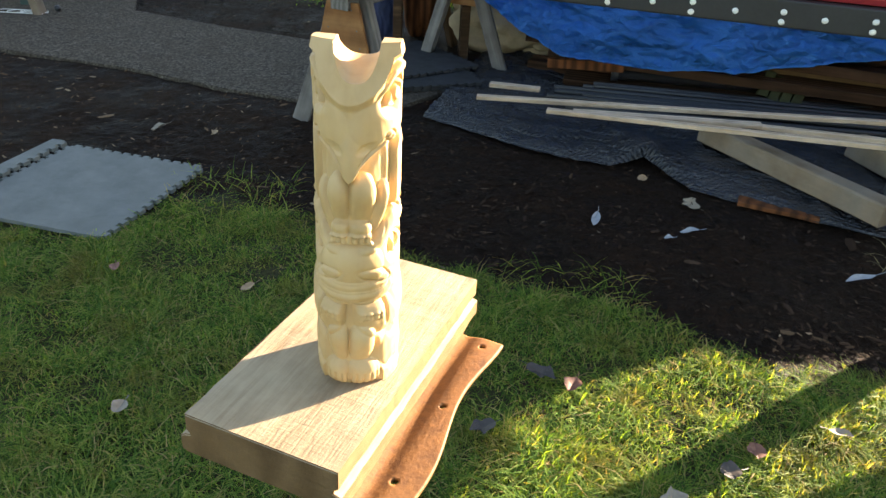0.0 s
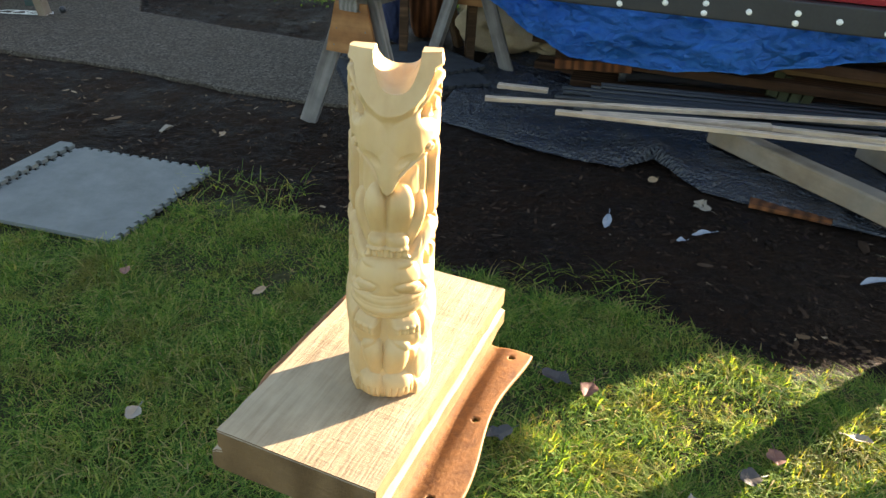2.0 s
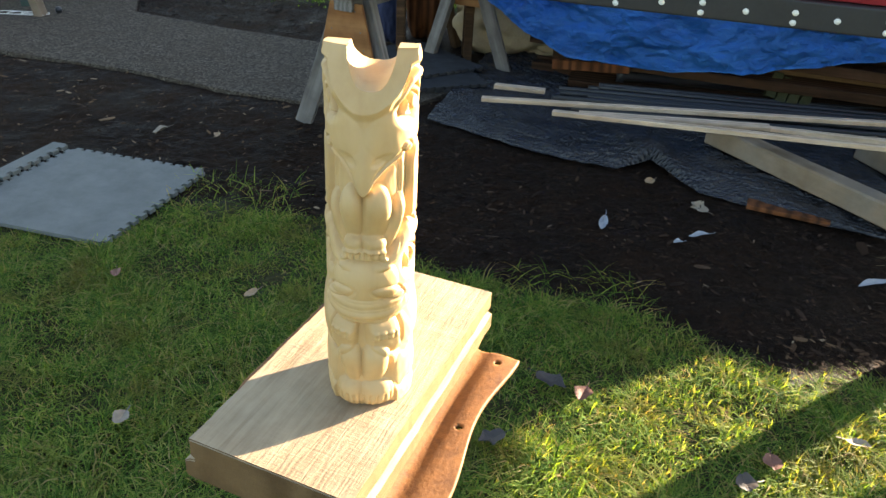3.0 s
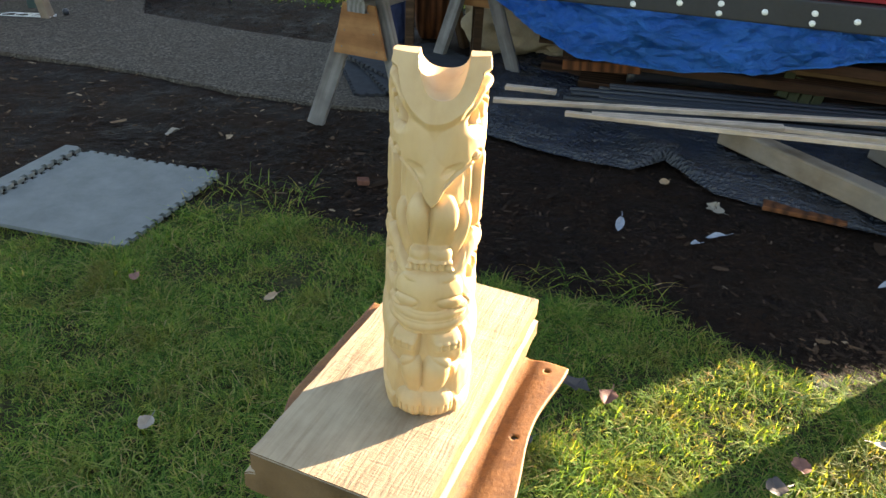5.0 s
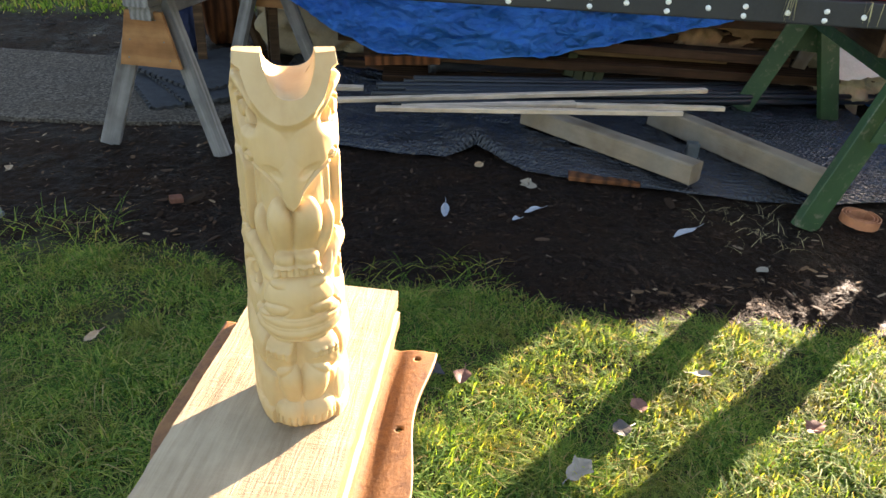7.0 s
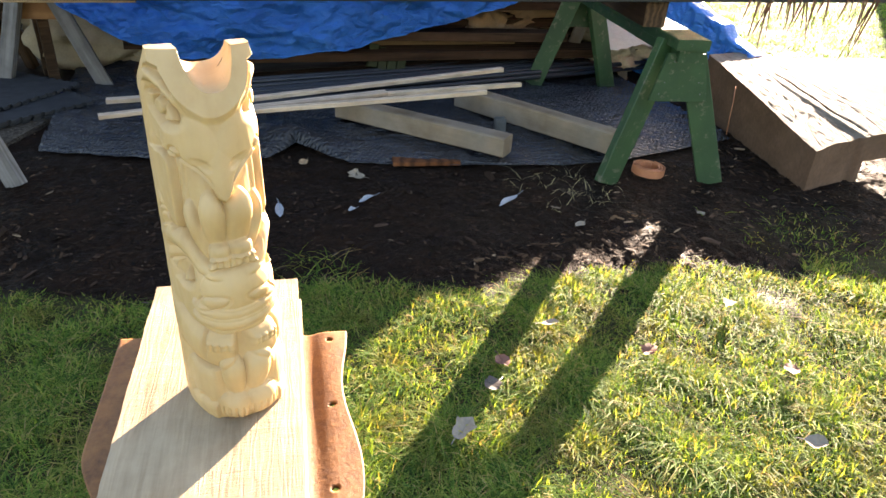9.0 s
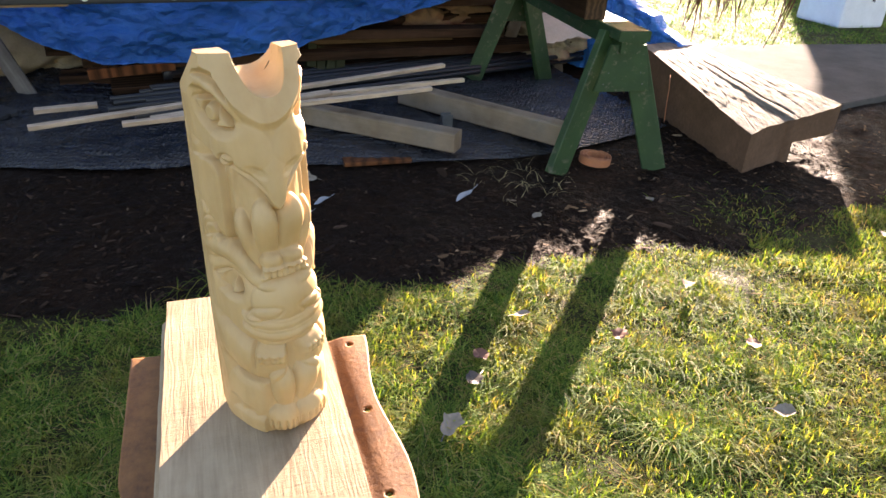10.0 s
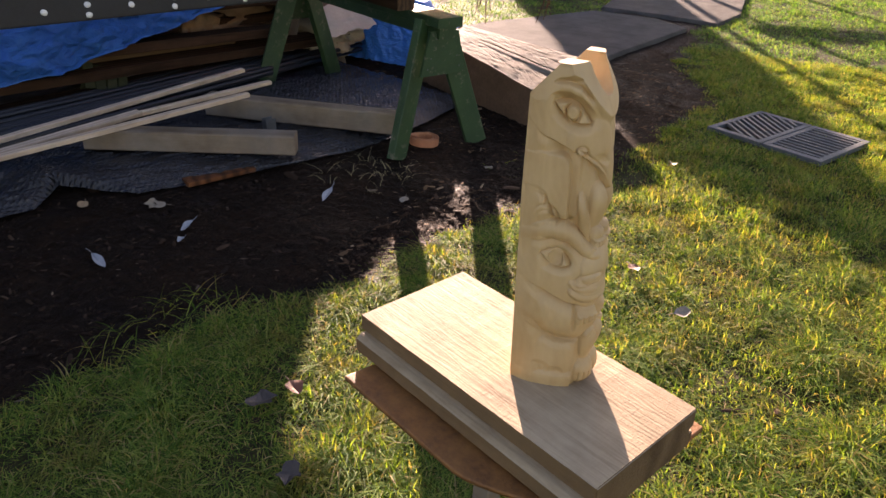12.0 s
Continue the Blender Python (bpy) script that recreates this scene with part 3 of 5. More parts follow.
def carving(s, z):
    """Relief in millimetres over the round front: s is the way round from the middle, z the height."""
    c = np.abs(s - 5.0)      # the figures face a little past the middle of the log
    a = c - 4.5 * step(6, 30, c)
    h, cut = np.zeros_like(s), np.zeros_like(s)

    def under(d, run):
        """Ground cut back below an edge: full at the edge, rising away from it."""
        return step(-0.9, 0.9, d) * step(run, 0, d)
    # upper bird: head raised above the wings, with a hooked beak
    low = np.interp(a, [0, 4, 9, 16, 26, 36, 48, 56, 79, 94, 100], [216, 221, 231, 240, 248, 253, 258, 261, 270, 280, 288])
    head = step(-1.4, 1.4, z - low)
    h += 5.0 * head
    cut += 3.2 * under(low - z, 13)
    h += 5.0 * head * np.exp(-(a / 9) ** 2) * step(280, 236, z)
    # the cheek swells between beak and eye, and the rim of the brow is proud of it
    h += 2.2 * head * dome(egg(a - 26, z - 266, 26, 20))
    rim = np.interp(a, [0, 8, 16, 22, 27, 33, 37], [291, 292, 298, 306, 315, 326, 335])
    h += 6.0 * step(-13, 1.0, z - rim)
    cut += 1.6 * under(rim - z, 9) * step(40, 34, a)
    d = egg((a - 12) * 0.80 + (z - 248) * 0.60, (z - 248) * 0.80 - (a - 12) * 0.60, 8.0, 3.8)
    h -= 1.5 * step(1.25, 0.55, d)
    # mouth of the beak: a lip along the edge that ends in a rounded corner
    h -= 2.2 * groove(z - low - 5.0, 1.5) * step(4, 9, a) * step(39, 34, a)
    d = egg(a - 34, z - 257, 6.0, 4.2)
    h += 1.6 * dome(d) - 2.0 * groove(d - 1.12, 0.2)
    # bird's eye in its hollow
    u, v = (a - 47) * 0.92 + (z - 291) * 0.39, (z - 291) * 0.92 - (a - 47) * 0.39
    h -= 3.6 * step(1.10, 0.65, egg(u, v, 30, 15))
    alm, near = almond(u, v, 24, 9.0)
    h += 3.6 * step(0.8, -2.5, alm) * near - 1.6 * groove(alm, 1.2) * near
    h -= 2.8 * groove(egg(u, v, 8.4, 7.4) - 1, 0.20) * step(1.5, -0.5, alm)
    cut += (3.0 * groove(alm, 1.6) + 1.2 * step(8, 0.5, alm) * step(-0.5, 0.5, alm)) * near
    cut += 1.5 * groove(egg(u, v, 8.4, 7.4) - 1, 0.14) * step(1.0, -1.0, alm)
    # brow band, with two small feather shapes above it
    brow = np.interp(a, [13, 24, 38, 52, 66, 78, 92], [287, 300, 312, 316.5, 316, 312, 303])
    h += 2.4 * dome((z - brow + 3.5) / 4.5) * step(18, 27, a)
    h -= 2.4 * groove(z - brow - 1.5, 1.6) * step(24, 30, a)
    cut += 1.5 * under(z - brow - 1.0, 8) * step(24, 30, a)
    for ca, cz in ((40, 321), (66, 321)):
        h -= 2.0 * step(1.15, 0.6, egg(a - ca, z - cz, 12, 4.2) + 0.12 * np.sign(ca - 53) * (a - ca) / 12)
    # wing: a smooth panel with a rounded shoulder and a lower border beside it
    shoulder = egg(np.clip(60 - a, 0, None), np.clip(z - 240, 0, None), 15, 14)
    wing = (1 - head) * step(1.05, 0.86, shoulder)
    tip = np.interp(a, [40, 48, 58, 63, 70, 80, 100], [190, 189, 190, 199, 211, 218, 222])
    wing *= step(-1.6, 1.6, z - tip)
    h += 5.5 * wing
    cut += 2.9 * (1 - head) * under(shoulder * 14 - 14, 9) * step(185, 195, z)
    cut += 2.9 * (1 - head) * under(tip - z, 12) * step(40, 46, a)
    h += 2.0 * (1 - head) * step(31, 35, a) * step(52, 45, a) * step(186, 194, z) * (1 - wing)
    # ears, one lobe over the other
    for ca, cz, ra, rz in ((84, 207, 13, 12), (71, 190, 14, 13)):
        d = egg(a - ca, z - cz, ra, rz)
        up = step(cz - 7, cz - 1, z)
        h += (4.2 * dome(d * 0.98) - 2.4 * dome(egg(a - ca, z - cz + 4, ra * 0.62, rz * 0.6))) * up
        h -= 1.6 * groove(d - 1.06, 0.12) * up
        cut += (1.6 * groove(d - 1.04, 0.10) + 1.4 * groove(d - 0.62, 0.12)) * up
    # the bird's legs, foot bands and claws
    open_ = 1 - head
    h += 11.5 * dome(egg(a - 10.2, z - 201, 10.6, 25, 2.7)) * open_ * (0.30 + 0.70 * step(178, 211, z))
    h += 8.0 * dome(egg(a - 26.5 - 0.20 * (z - 192), z - 190, 6.8, 27, 2.5)) * open_ * (0.45 + 0.55 * step(172, 205, z))
    h += 9.0 * dome(egg(a - 8.5, z - 173, 9.4, 7.2, 3.2))
    teeth = np.abs(((a + 2.2) % 4.4) - 2.2) / 2.2
    claw = step(-1.5, 1.5, z - 159.0) * step(170, 167, z) * step(17, 14.5, a)
    h += 7.5 * claw * (1 - 0.32 * step(0.6, 1.0, teeth))
    # lower figure: heavy brow sweeping from the ear down to the nose
    top = np.interp(a, [0, 8, 15, 22, 33, 48, 66, 86, 100], [154, 156, 161, 168, 181, 188.5, 188.5, 182, 177])
    bot = np.interp(a, [0, 14, 24, 34, 43, 62, 100], [149, 150, 153, 160, 166, 168.5, 165])
    mid, half = (top + bot) / 2, (top - bot) / 2
    h += 6.5 * dome((z - mid) / (half + 1.0)) * step(6, 18, a)
    h -= 1.4 * groove(z - top - 0.8, 1.3) * step(15, 21, a)
    cut += (2.4 * under(z - top, 9) + 2.4 * under(bot - z, 9)) * step(20, 27, a)
    # broad snout and nostrils
    h += 7.0 * dome(egg(a, z - 138, 27, 20, 2.4))
    d = egg((a - 19) * 0.96 - (z - 127) * 0.28, (z - 127) * 0.96 + (a - 19) * 0.28, 12.5, 6.0)
    h += 2.6 * dome(d) - 1.6 * groove(d - 1.08, 0.15)
    # lips, thick to the corner
    lipc = np.interp(a, [0, 14, 28, 38], [110, 111, 115, 120])
    end = np.sqrt(np.clip(1 - (a / 39) ** 6, 0, 1))
    h += 4.6 * dome((z - lipc - 4.6) / (5.6 * np.maximum(end, 0.05))) * end
    h += 5.2 * dome((z - lipc + 4.9) / (5.8 * np.maximum(end, 0.05))) * end
    # lower figure's eye
    u, v = (a - 56) * 0.95 + (z - 148) * 0.31, (z - 148) * 0.95 - (a - 56) * 0.31
    h -= 2.8 * step(1.15, 0.6, egg(u, v, 24, 14))
    alm, near = almond(u, v, 18.5, 9.0)
    h += 3.2 * step(1.2, -2.5, alm) * near - 1.3 * groove(alm, 1.3) * near
    h -= 3.4 * step(1.08, 0.84, egg(u, v, 9.0, 8.0)) * step(1.0, -1.0, alm)
    cut += (2.6 * groove(alm, 1.5) + 1.0 * step(7, 0.5, alm) * step(-0.5, 0.5, alm)) * near + 1.6 * step(1.05, 0.9, egg(u, v, 9.0, 8.0)) * step(1.0, -1.0, alm)
    # jaw line; arm with hand below it
    chin = np.interp(a, [0, 18, 40, 55, 73, 88, 100], [95, 96, 102, 108, 116, 122, 128])
    face = step(-1.6, 1.6, z - chin)
    h += 5.0 * face * step(172, 135, z)
    cut += 2.9 * under(chin - z, 14)
    armb = np.interp(a, [0, 3, 9, 15, 25, 41, 53, 66, 88, 100], [84, 76, 68, 62, 58.5, 58.5, 60, 65, 76, 88])
    mid, half = (chin + armb) / 2, (chin - armb) / 2
    h += 8.0 * (1 - face) * dome((z - mid) / np.maximum(half + 1.0, 3)) * step(3, 9, a)
    h -= 2.6 * groove(a - 30, 1.8) * (1 - face) * step(66, 78, z)
    h += 3.6 * dome(egg(a - 15.5, z - 91, 12.5, 7.0, 3.0)) * (1 - 0.6 * face)
    fcell = np.abs(((a - 7.0) % 4.6) - 2.3) / 2.3
    fing = step(-1.2, 1.2, z - 79.0) * step(89, 86, z) * step(10.5, 9.0, np.abs(a - 16.2))
    h += 2.6 * fing * (1 - 0.7 * step(0.45, 1.0, fcell))
    # knees, haunch, belly
    h += 12.0 * dome(egg(a - 10.3, z - 50, 10.6, 21.5, 2.6)) * step(84, 70, z) * (0.40 + 0.60 * step(31, 62, z))
    cut += 2.9 * under(armb - z, 13) * step(18, 26, a)
    haunch = step(-1.8, 1.8, armb - 4.5 - z) * step(20, 27, a)
    h += 3.0 * haunch
    h += 3.2 * dome(egg(a - 62, z - 34, 36, 24, 2.4)) * haunch
    for ca, cz, r in ((48, 18, 9), (66, 22, 11), (84, 16, 10)):
        h -= 1.8 * step(1.25, 0.4, egg(a - ca, z - cz, r, r * 0.8))
    # feet with toes
    h += 8.0 * dome(egg(a - 12, z - 15, 13.5, 15, 3.4))
    toe = np.abs(((a + 2.3) % 4.6) - 2.3) / 2.3
    h -= 2.2 * step(0.55, 1.0, toe) * step(18, 15, z) * step(26, 23, a)
    top_h = 20.0 - 3.0 * step(40, 14, a)
    h = top_h * np.tanh(h / top_h)
    h = np.where((z < 40) & (a > 28), np.maximum(h, 5.5 * step(36, 14, z) - 9.0 * step(12, 30, z)), h)
    h = (h - 8.0) * (1.35 + 0.25 * step(24, 40, a)) + 8.0
    h += 2.4 * step(55, 82, a)
    h = np.minimum(h, np.where(h > 8.2, 8.2 + (1 - 0.85 * step(52, 70, a)) * (h - 8.2), h))
    h = 8.0 + (h - 8.0) * step(100, 93, a) * (1 - 0.65 * step(74, 90, a))
    h = np.maximum(h, -4.0 + 10.5 * step(54, 78, a))
    h = 8.0 + (h - 8.0) * step(330, 318, z + 0.06 * a) * (1 - 0.6 * step(64, 78, a) * step(284, 300, z))
    # worn by the knife: soften, then leave shallow facets
    h[1:-1] = 0.25 * h[:-2] + 0.5 * h[1:-1] + 0.25 * h[2:]
    h[:, 1:-1] = 0.25 * h[:, :-2] + 0.5 * h[:, 1:-1] + 0.25 * h[:, 2:]
    h -= cut * step(88, 76, a) * (0.65 + 0.35 * step(30, 44, a))
    return h + 0.16 * np.sin(s * 0.55 + 2 * np.sin(z * 0.09)) * np.sin(z * 0.23 + s * 0.11)


def make_totem():
    """One mesh: a half-round log with a saddle cut into its bevelled top and a carved front."""
    n, back, rows, tall = 340, 30, 500, 333.0
    wide, deep_ = 51.6, 94.15
    th = np.linspace(0, math.pi, 4001)
    p = 2 / 1.945
    cx, cy = -wide * np.sign(np.cos(th)) * np.abs(np.cos(th)) ** p, deep_ * np.abs(np.sin(th)) ** p
    arc = np.r_[0, np.cumsum(np.hypot(np.diff(cx), np.diff(cy)))]
    at = np.linspace(0, arc[-1], n + 1)
    x0, y0 = np.interp(at, arc, cx), np.interp(at, arc, cy)
    tx, ty = np.gradient(x0), np.gradient(y0)
    ln = np.hypot(tx, ty)
    nx, ny = -ty / ln, tx / ln
    s = (at / arc[-1] * 2 - 1) * 100
    zs = np.linspace(0, tall, rows + 1)
    S, Z = np.meshgrid(s, zs)
    relief = carving(S, Z) - 7.8
    k = 1 - 0.03 * step(10, 0, Z)
    X = (x0 + nx * relief) * (k - 0.071 * Z / tall) * (1 - 0.193 * (1 - y0 / deep_)) - 4.04 * (1 - y0 / deep_)
    X = X + 9.9 * np.maximum(0, nx) ** 2 * step(0, 1, y0 / deep_ * 2)
    Y = np.maximum((y0 + ny * relief) * (k - 0.274 * Z / tall), 0.0)
    # close the ring along the flat back, from its middle to its middle
    q = np.linspace(0, 1, back, endpoint=False)
    X = np.concatenate([X[:, :1] * q, X, X[:, -1:] * q[::-1]], axis=1)
    Y = np.concatenate([Y[:, :1] + 0 * q, Y, Y[:, -1:] + 0 * q], axis=1)
    Z = np.repeat(zs[:, None], X.shape[1], axis=1)
    rear = -19.72 + 9.08 * Z / tall
    Y = Y * (1 + rear / deep_) - rear
    # bevels of the top: front slope, sloped shoulders and back slope, turned a little against the body
    tc, ts = math.cos(radians(6.4)), math.sin(radians(6.4))
    U, V = X * tc - Y * ts - 1.0, Y * tc + X * ts - 3.8
    V = np.minimum(V, 70.0 - 0.43 * (Z - 286) - 0.007 * U * U * step(286, 333, Z))
    drop = 0.20 * (330 - np.minimum(Z, 330))
    U = np.clip(U, -(40.5 + drop), 35.5 + drop)
    V = np.maximum(V, 5 + 0.85 * np.clip(Z - 305, 0, None))
    X, Y = (U + 1.0) * tc + (V + 3.8) * ts, (V + 3.8) * tc - (U + 1.0) * ts

    def saddle(x, y):
        u, v = x * tc - y * ts - 1.0, y * tc + x * ts - 3.8
        deep = 15 + 0.27 * np.clip(v, 0, 60)
        return 333 - deep * np.clip(1 - np.abs(u / 19.5) ** 2.6, 0, 1) ** 0.55
    Z = np.minimum(Z, saddle(X, Y))
    m = X.shape[1]
    verts = list(zip(X.ravel() / 1000, -Y.ravel() / 1000, Z.ravel() / 1000))
    faces = [(j * m + i, j * m + (i + 1) % m, (j + 1) * m + (i + 1) % m, (j + 1) * m + i) for j in range(rows) for i in range(m)]
    # the crown: strips from the left rim to the right rim
    rim, depth, strips = rows * m, 64, []
    for i in range((m + 1) // 2):
        l, r = i, m - 1 - i
        strip = [rim + l]
        for w in range(1, depth):
            x, y = X[-1, l] + (X[-1, r] - X[-1, l]) * w / depth, (Y[-1, l] + Y[-1, r]) / 2
            verts.append((x / 1000, -y / 1000, float(saddle(x, y)) / 1000))
            strip.append(len(verts) - 1)
        strips.append(strip + [rim + r])
    for a, b in zip(strips, strips[1:]):
        faces += [(a[w], b[w], b[w + 1], a[w + 1]) for w in range(depth)]
    faces.append(tuple(range(m - 1, -1, -1)))
    me = bpy.data.meshes.new("totem_pole")
    me.from_pydata([tuple(map(float, v)) for v in verts], [], faces)
    bm = bmesh.new()
    bm.from_mesh(me)
    bmesh.ops.remove_doubles(bm, verts=bm.verts, dist=0.00012)
    bmesh.ops.recalc_face_normals(bm, faces=bm.faces)
    bm.to_mesh(me)
    bm.free()
    me.polygons.foreach_set("use_smooth", [True] * len(me.polygons))
    me.set_sharp_from_angle(angle=radians(40))
    me.materials.append(CEDAR)
    ob = tagged(new("totem_pole", me), "small carved yellow cedar totem pole standing on a plank", "totem pole")
    ob.matrix_world = pose(-0.0094, 0.7615, 0.667, -0.66, -0.53, -11.5)
    return ob


make_totem()


# ---- trestles and the painted pole ----
def make_sawhorse(name, label, near, far, top_z, wood_leg, wood_top, wood_gusset, spread, top_w=0.10, leg_w=0.09, drop=0.27, flare=0.02):
    """near and far: the middle between the two feet at either end."""
    near, far = Vector((*near, 0)), Vector((*far, 0))
    d = (far - near).normalized()
    side = Vector((d.y, -d.x, 0))
    ob = thing(name, label, "sawhorse", Matrix.Translation(near))
    z0 = Vector((0, 0, 1))
    for end, way in ((near, 1), (far, -1)):
        for sgn in (-1, 1):
            foot = end + side * sgn * spread / 2 + z0 * 0.0
            head = end + side * sgn * 0.045 + d * way * 0.06 + z0 * (top_z - 0.03)
            timber("leg", foot, head, 0.038, leg_w, wood_leg, ob)
        hi, lo = top_z - 0.06, top_z - drop
        pts = []
        for zz, hw in ((hi, 0.075), (lo, 0.045 + (spread / 2 - 0.045) * (top_z - lo) / top_z + flare)):
            pts += [(-hw, zz), (hw, zz)] if zz == hi else [(hw, zz), (-hw, zz)]
        g = prism(pts, 0.014, 0.0)
        o = part("gusset", g, wood_gusset, ob, "nailed gusset board")
        base = end + d * way * (-0.022)
        for nx_, nz in ((-0.045, hi - 0.03), (0.045, hi - 0.03), (-0.07, hi - 0.11), (0.07, hi - 0.11), (-0.085, lo + 0.03), (0.085, lo + 0.03)):
            nb = bmesh.new()
            bmesh.ops.create_uvsphere(nb, u_segments=8, v_segments=5, radius=0.0035, matrix=pose(nx_, nz, 0.0005) @ Matrix.Diagonal((1, 1, 0.4, 1)))
            part("nail", nb, IRON, o, "rusty nail head")
        o.matrix_basis = ob.matrix_world.inverted() @ (Matrix.Translation(base) @ Matrix((side, z0, d * -way)).transposed().to_4x4())
    a, b = near - d * 0.06, far + d * 0.06
    timber("top_rail", a + z0 * (top_z - 0.02), b + z0 * (top_z - 0.02), top_w, 0.04, wood_top, ob)
    timber("rail", a + d * 0.02 + z0 * (top_z - 0.065), b - d * 0.02 + z0 * (top_z - 0.065), 0.085, 0.05, wood_top, ob)
    return ob


make_sawhorse("sawhorse", "weathered grey sawhorse with an orange plywood gusset", (-0.292, 3.135), (0.27, 4.25), 0.62, OLD_GREY, OLD_GREY, PLY, 0.50, 0.10, 0.074, 0.27, -0.008)
make_sawhorse("sawhorse", "worn green-painted wooden sawhorse on muddy ground", (2.155, 1.845), (2.80, 3.05), 0.60, GREEN, GREEN, GREEN, 0.46, 0.13, 0.098, 0.245, 0.0)
timber("bearer", (2.16, 2.02, 0.655), (2.62, 2.88, 0.655), 0.09, 0.108, DARK_WOOD, None, "dark wooden packing bearer on the green sawhorse", "timber")
timber("bearer", (-0.20, 3.02, 0.665), (0.25, 3.95, 0.665), 0.09, 0.088, DARK_WOOD, None, "dark wooden packing bearer on the grey sawhorse", "timber")


def make_pole():
    """Long painted board box on the trestles: black side studded with shells, red above."""
    c = POLE0 + U * 0.95 + V * 0.22
    ob = thing("painted_canoe", "long black and red painted hull studded with white shells", "canoe", Matrix.Translation((c.x, c.y, 0)) @ Matrix((U, V, Vector((0, 0, 1)))).transposed().to_4x4())
    part("black_side", boxed((4.6, 0.05, 0.082), pose(0, -0.195, 0.746), 0.006), BLACK_PAINT, ob, "black painted gunwale board")
    part("bottom", boxed((4.5, 0.42, 0.07), pose(0, 0.04, 0.745), 0.02), BLACK_PAINT, ob)
    part("red_side", boxed((4.6, 0.40, 0.10), pose(0, 0.015, 0.837), 0.02), RED_PAINT, ob, "red painted upper strake")
    stud = bmesh.new()
    bmesh.ops.create_uvsphere(stud, u_segments=12, v_segments=7, radius=0.0088, matrix=Matrix.Diagonal((1.15, 0.4, 1, 1)))
    me = mesh_of(stud, "shell_stud", True)
    me.materials.append(SHELL)
    for k in range(24):
        x = -2.117 + 0.130 * k + 0.006 * math.sin(k * 2.3)
        for z in ((0.738,) if k % 2 == 0 else (0.753, 0.724)):
            o = new("shell_stud", me)
            o.parent = ob
            o.matrix_basis = pose(x, -0.2205, z + 0.002 * math.cos(k * 3.1), 0, 37 * k % 50, 0)
    return ob


make_pole()


# ---- sheet, laths, beams, pipes ----
def make_sheet():
    front = [(0.05, 3.33), (0.44, 3.03), (0.66, 2.89), (0.84, 2.83), (1.0, 2.90), (1.12, 2.62), (1.43, 2.42), (1.91, 2.17), (2.19, 2.08), (2.9, 2.02)]

    def fn(u, v):
        k = u * (len(front) - 1)
        i = min(int(k), len(front) - 2)
        a = Vector(front[i]).lerp(Vector(front[i + 1]), k - i)
        p = a + Vector((0.45, 1.45)) * v
        n = 0.5 + 0.5 * fbm(p.x * 3.4, p.y * 3.4, 5.0)
        c, e = p.x * 0.943 - p.y * 0.333, p.x * 0.333 + p.y * 0.943
        ridge = 1 - abs(noise.noise((c * 4.5, e * 11 + 0.8 * noise.noise((c * 5, e * 5, 2.0)), 3.0)))
        fine = 1 - abs(noise.noise((c * 22, e * 30, 1.0)))
        z = 0.012 + 0.016 * n * smooth(0, 0.08, v) + 0.013 * ridge ** 6 + 0.007 * fine ** 4 + 0.05 * math.exp(-((p.x - 1.0) / 0.10) ** 2 - ((p.y - 2.95) / 0.22) ** 2)
        return (p.x, p.y, z * smooth(-0.02, 0.03, v) + 0.002)
    bm = grid(320, 150, fn)
    return solo("plastic_sheet", bm, SHEET, "crumpled black woven plastic sheet lying on the earth", "plastic sheet", smooth=True)


make_sheet()
for a, b, w in (((0.60, 3.13, 0.135), (1.87, 2.68, 0.20), 0.034), ((0.30, 3.34, 0.115), (2.23, 3.0, 0.19), 0.036), ((0.72, 3.14, 0.13), (1.5, 2.97, 0.165), 0.05), ((1.35, 3.02, 0.155), (2.19, 2.80, 0.165), 0.03), ((0.38, 3.57, 0.11), (0.62, 3.50, 0.115), 0.045)):
    timber("lath", a, b, w, 0.02, LATH, None, "pale split wooden lath lying on the beams", "lath", group="laths on the pile")
timber("beam", (1.33, 3.11, 0.082), (1.715, 2.315, 0.082), 0.088, 0.086, BEAM, None, "short grey weathered wooden beam on the plastic sheet", "beam", 0.006, group="beams on the sheet")
timber("beam", (1.96, 3.0, 0.086), (2.18, 2.05, 0.086), 0.085, 0.10, BEAM, None, "grey weathered wooden beam running under the green trestle", "beam", 0.006, group="beams on the sheet")
rnd = random.Random(5)
for i in range(15):
    row, col = divmod(i, 8)
    a = Vector((0.60 + 0.035 * i % 0.31 + rnd.uniform(0, 0.22), 3.38 + 0.052 * col + 0.02 * row, 0.066 + 0.027 * row + rnd.uniform(0, 0.008)))
    b = Vector((3.4, 3.38 + 0.052 * col - 0.40 + rnd.uniform(-0.05, 0.05), 0.075 + 0.027 * row + rnd.uniform(0, 0.02)))
    solo("pipe", tube([a, a.lerp(b, 0.33) - Vector((0, 0, 0.005)), a.lerp(b, 0.66) - Vector((0, 0, 0.006)), b], 0.0135, 10), PIPE, "long black plastic pipe lying in a bundle", "pipe", group="bundle of pipes", smooth=True)
solo("drain_pipe", tube([(1.06, 3.86, 0.115), (1.10, 3.85, 0.115), (1.101, 3.85, 0.115), (2.9, 3.40, 0.16)], [0.040, 0.040, 0.031, 0.031], 16), PIPE, "thick dark pipe with a collar lying behind the thin pipes", "pipe", smooth=True)
timber("board", (1.62, 3.74, 0.215), (2.62, 3.38, 0.245), 0.05, 0.075, KRAFT_WOOD, None, "tan planed board lying across the pile under the tarpaulin", "board")
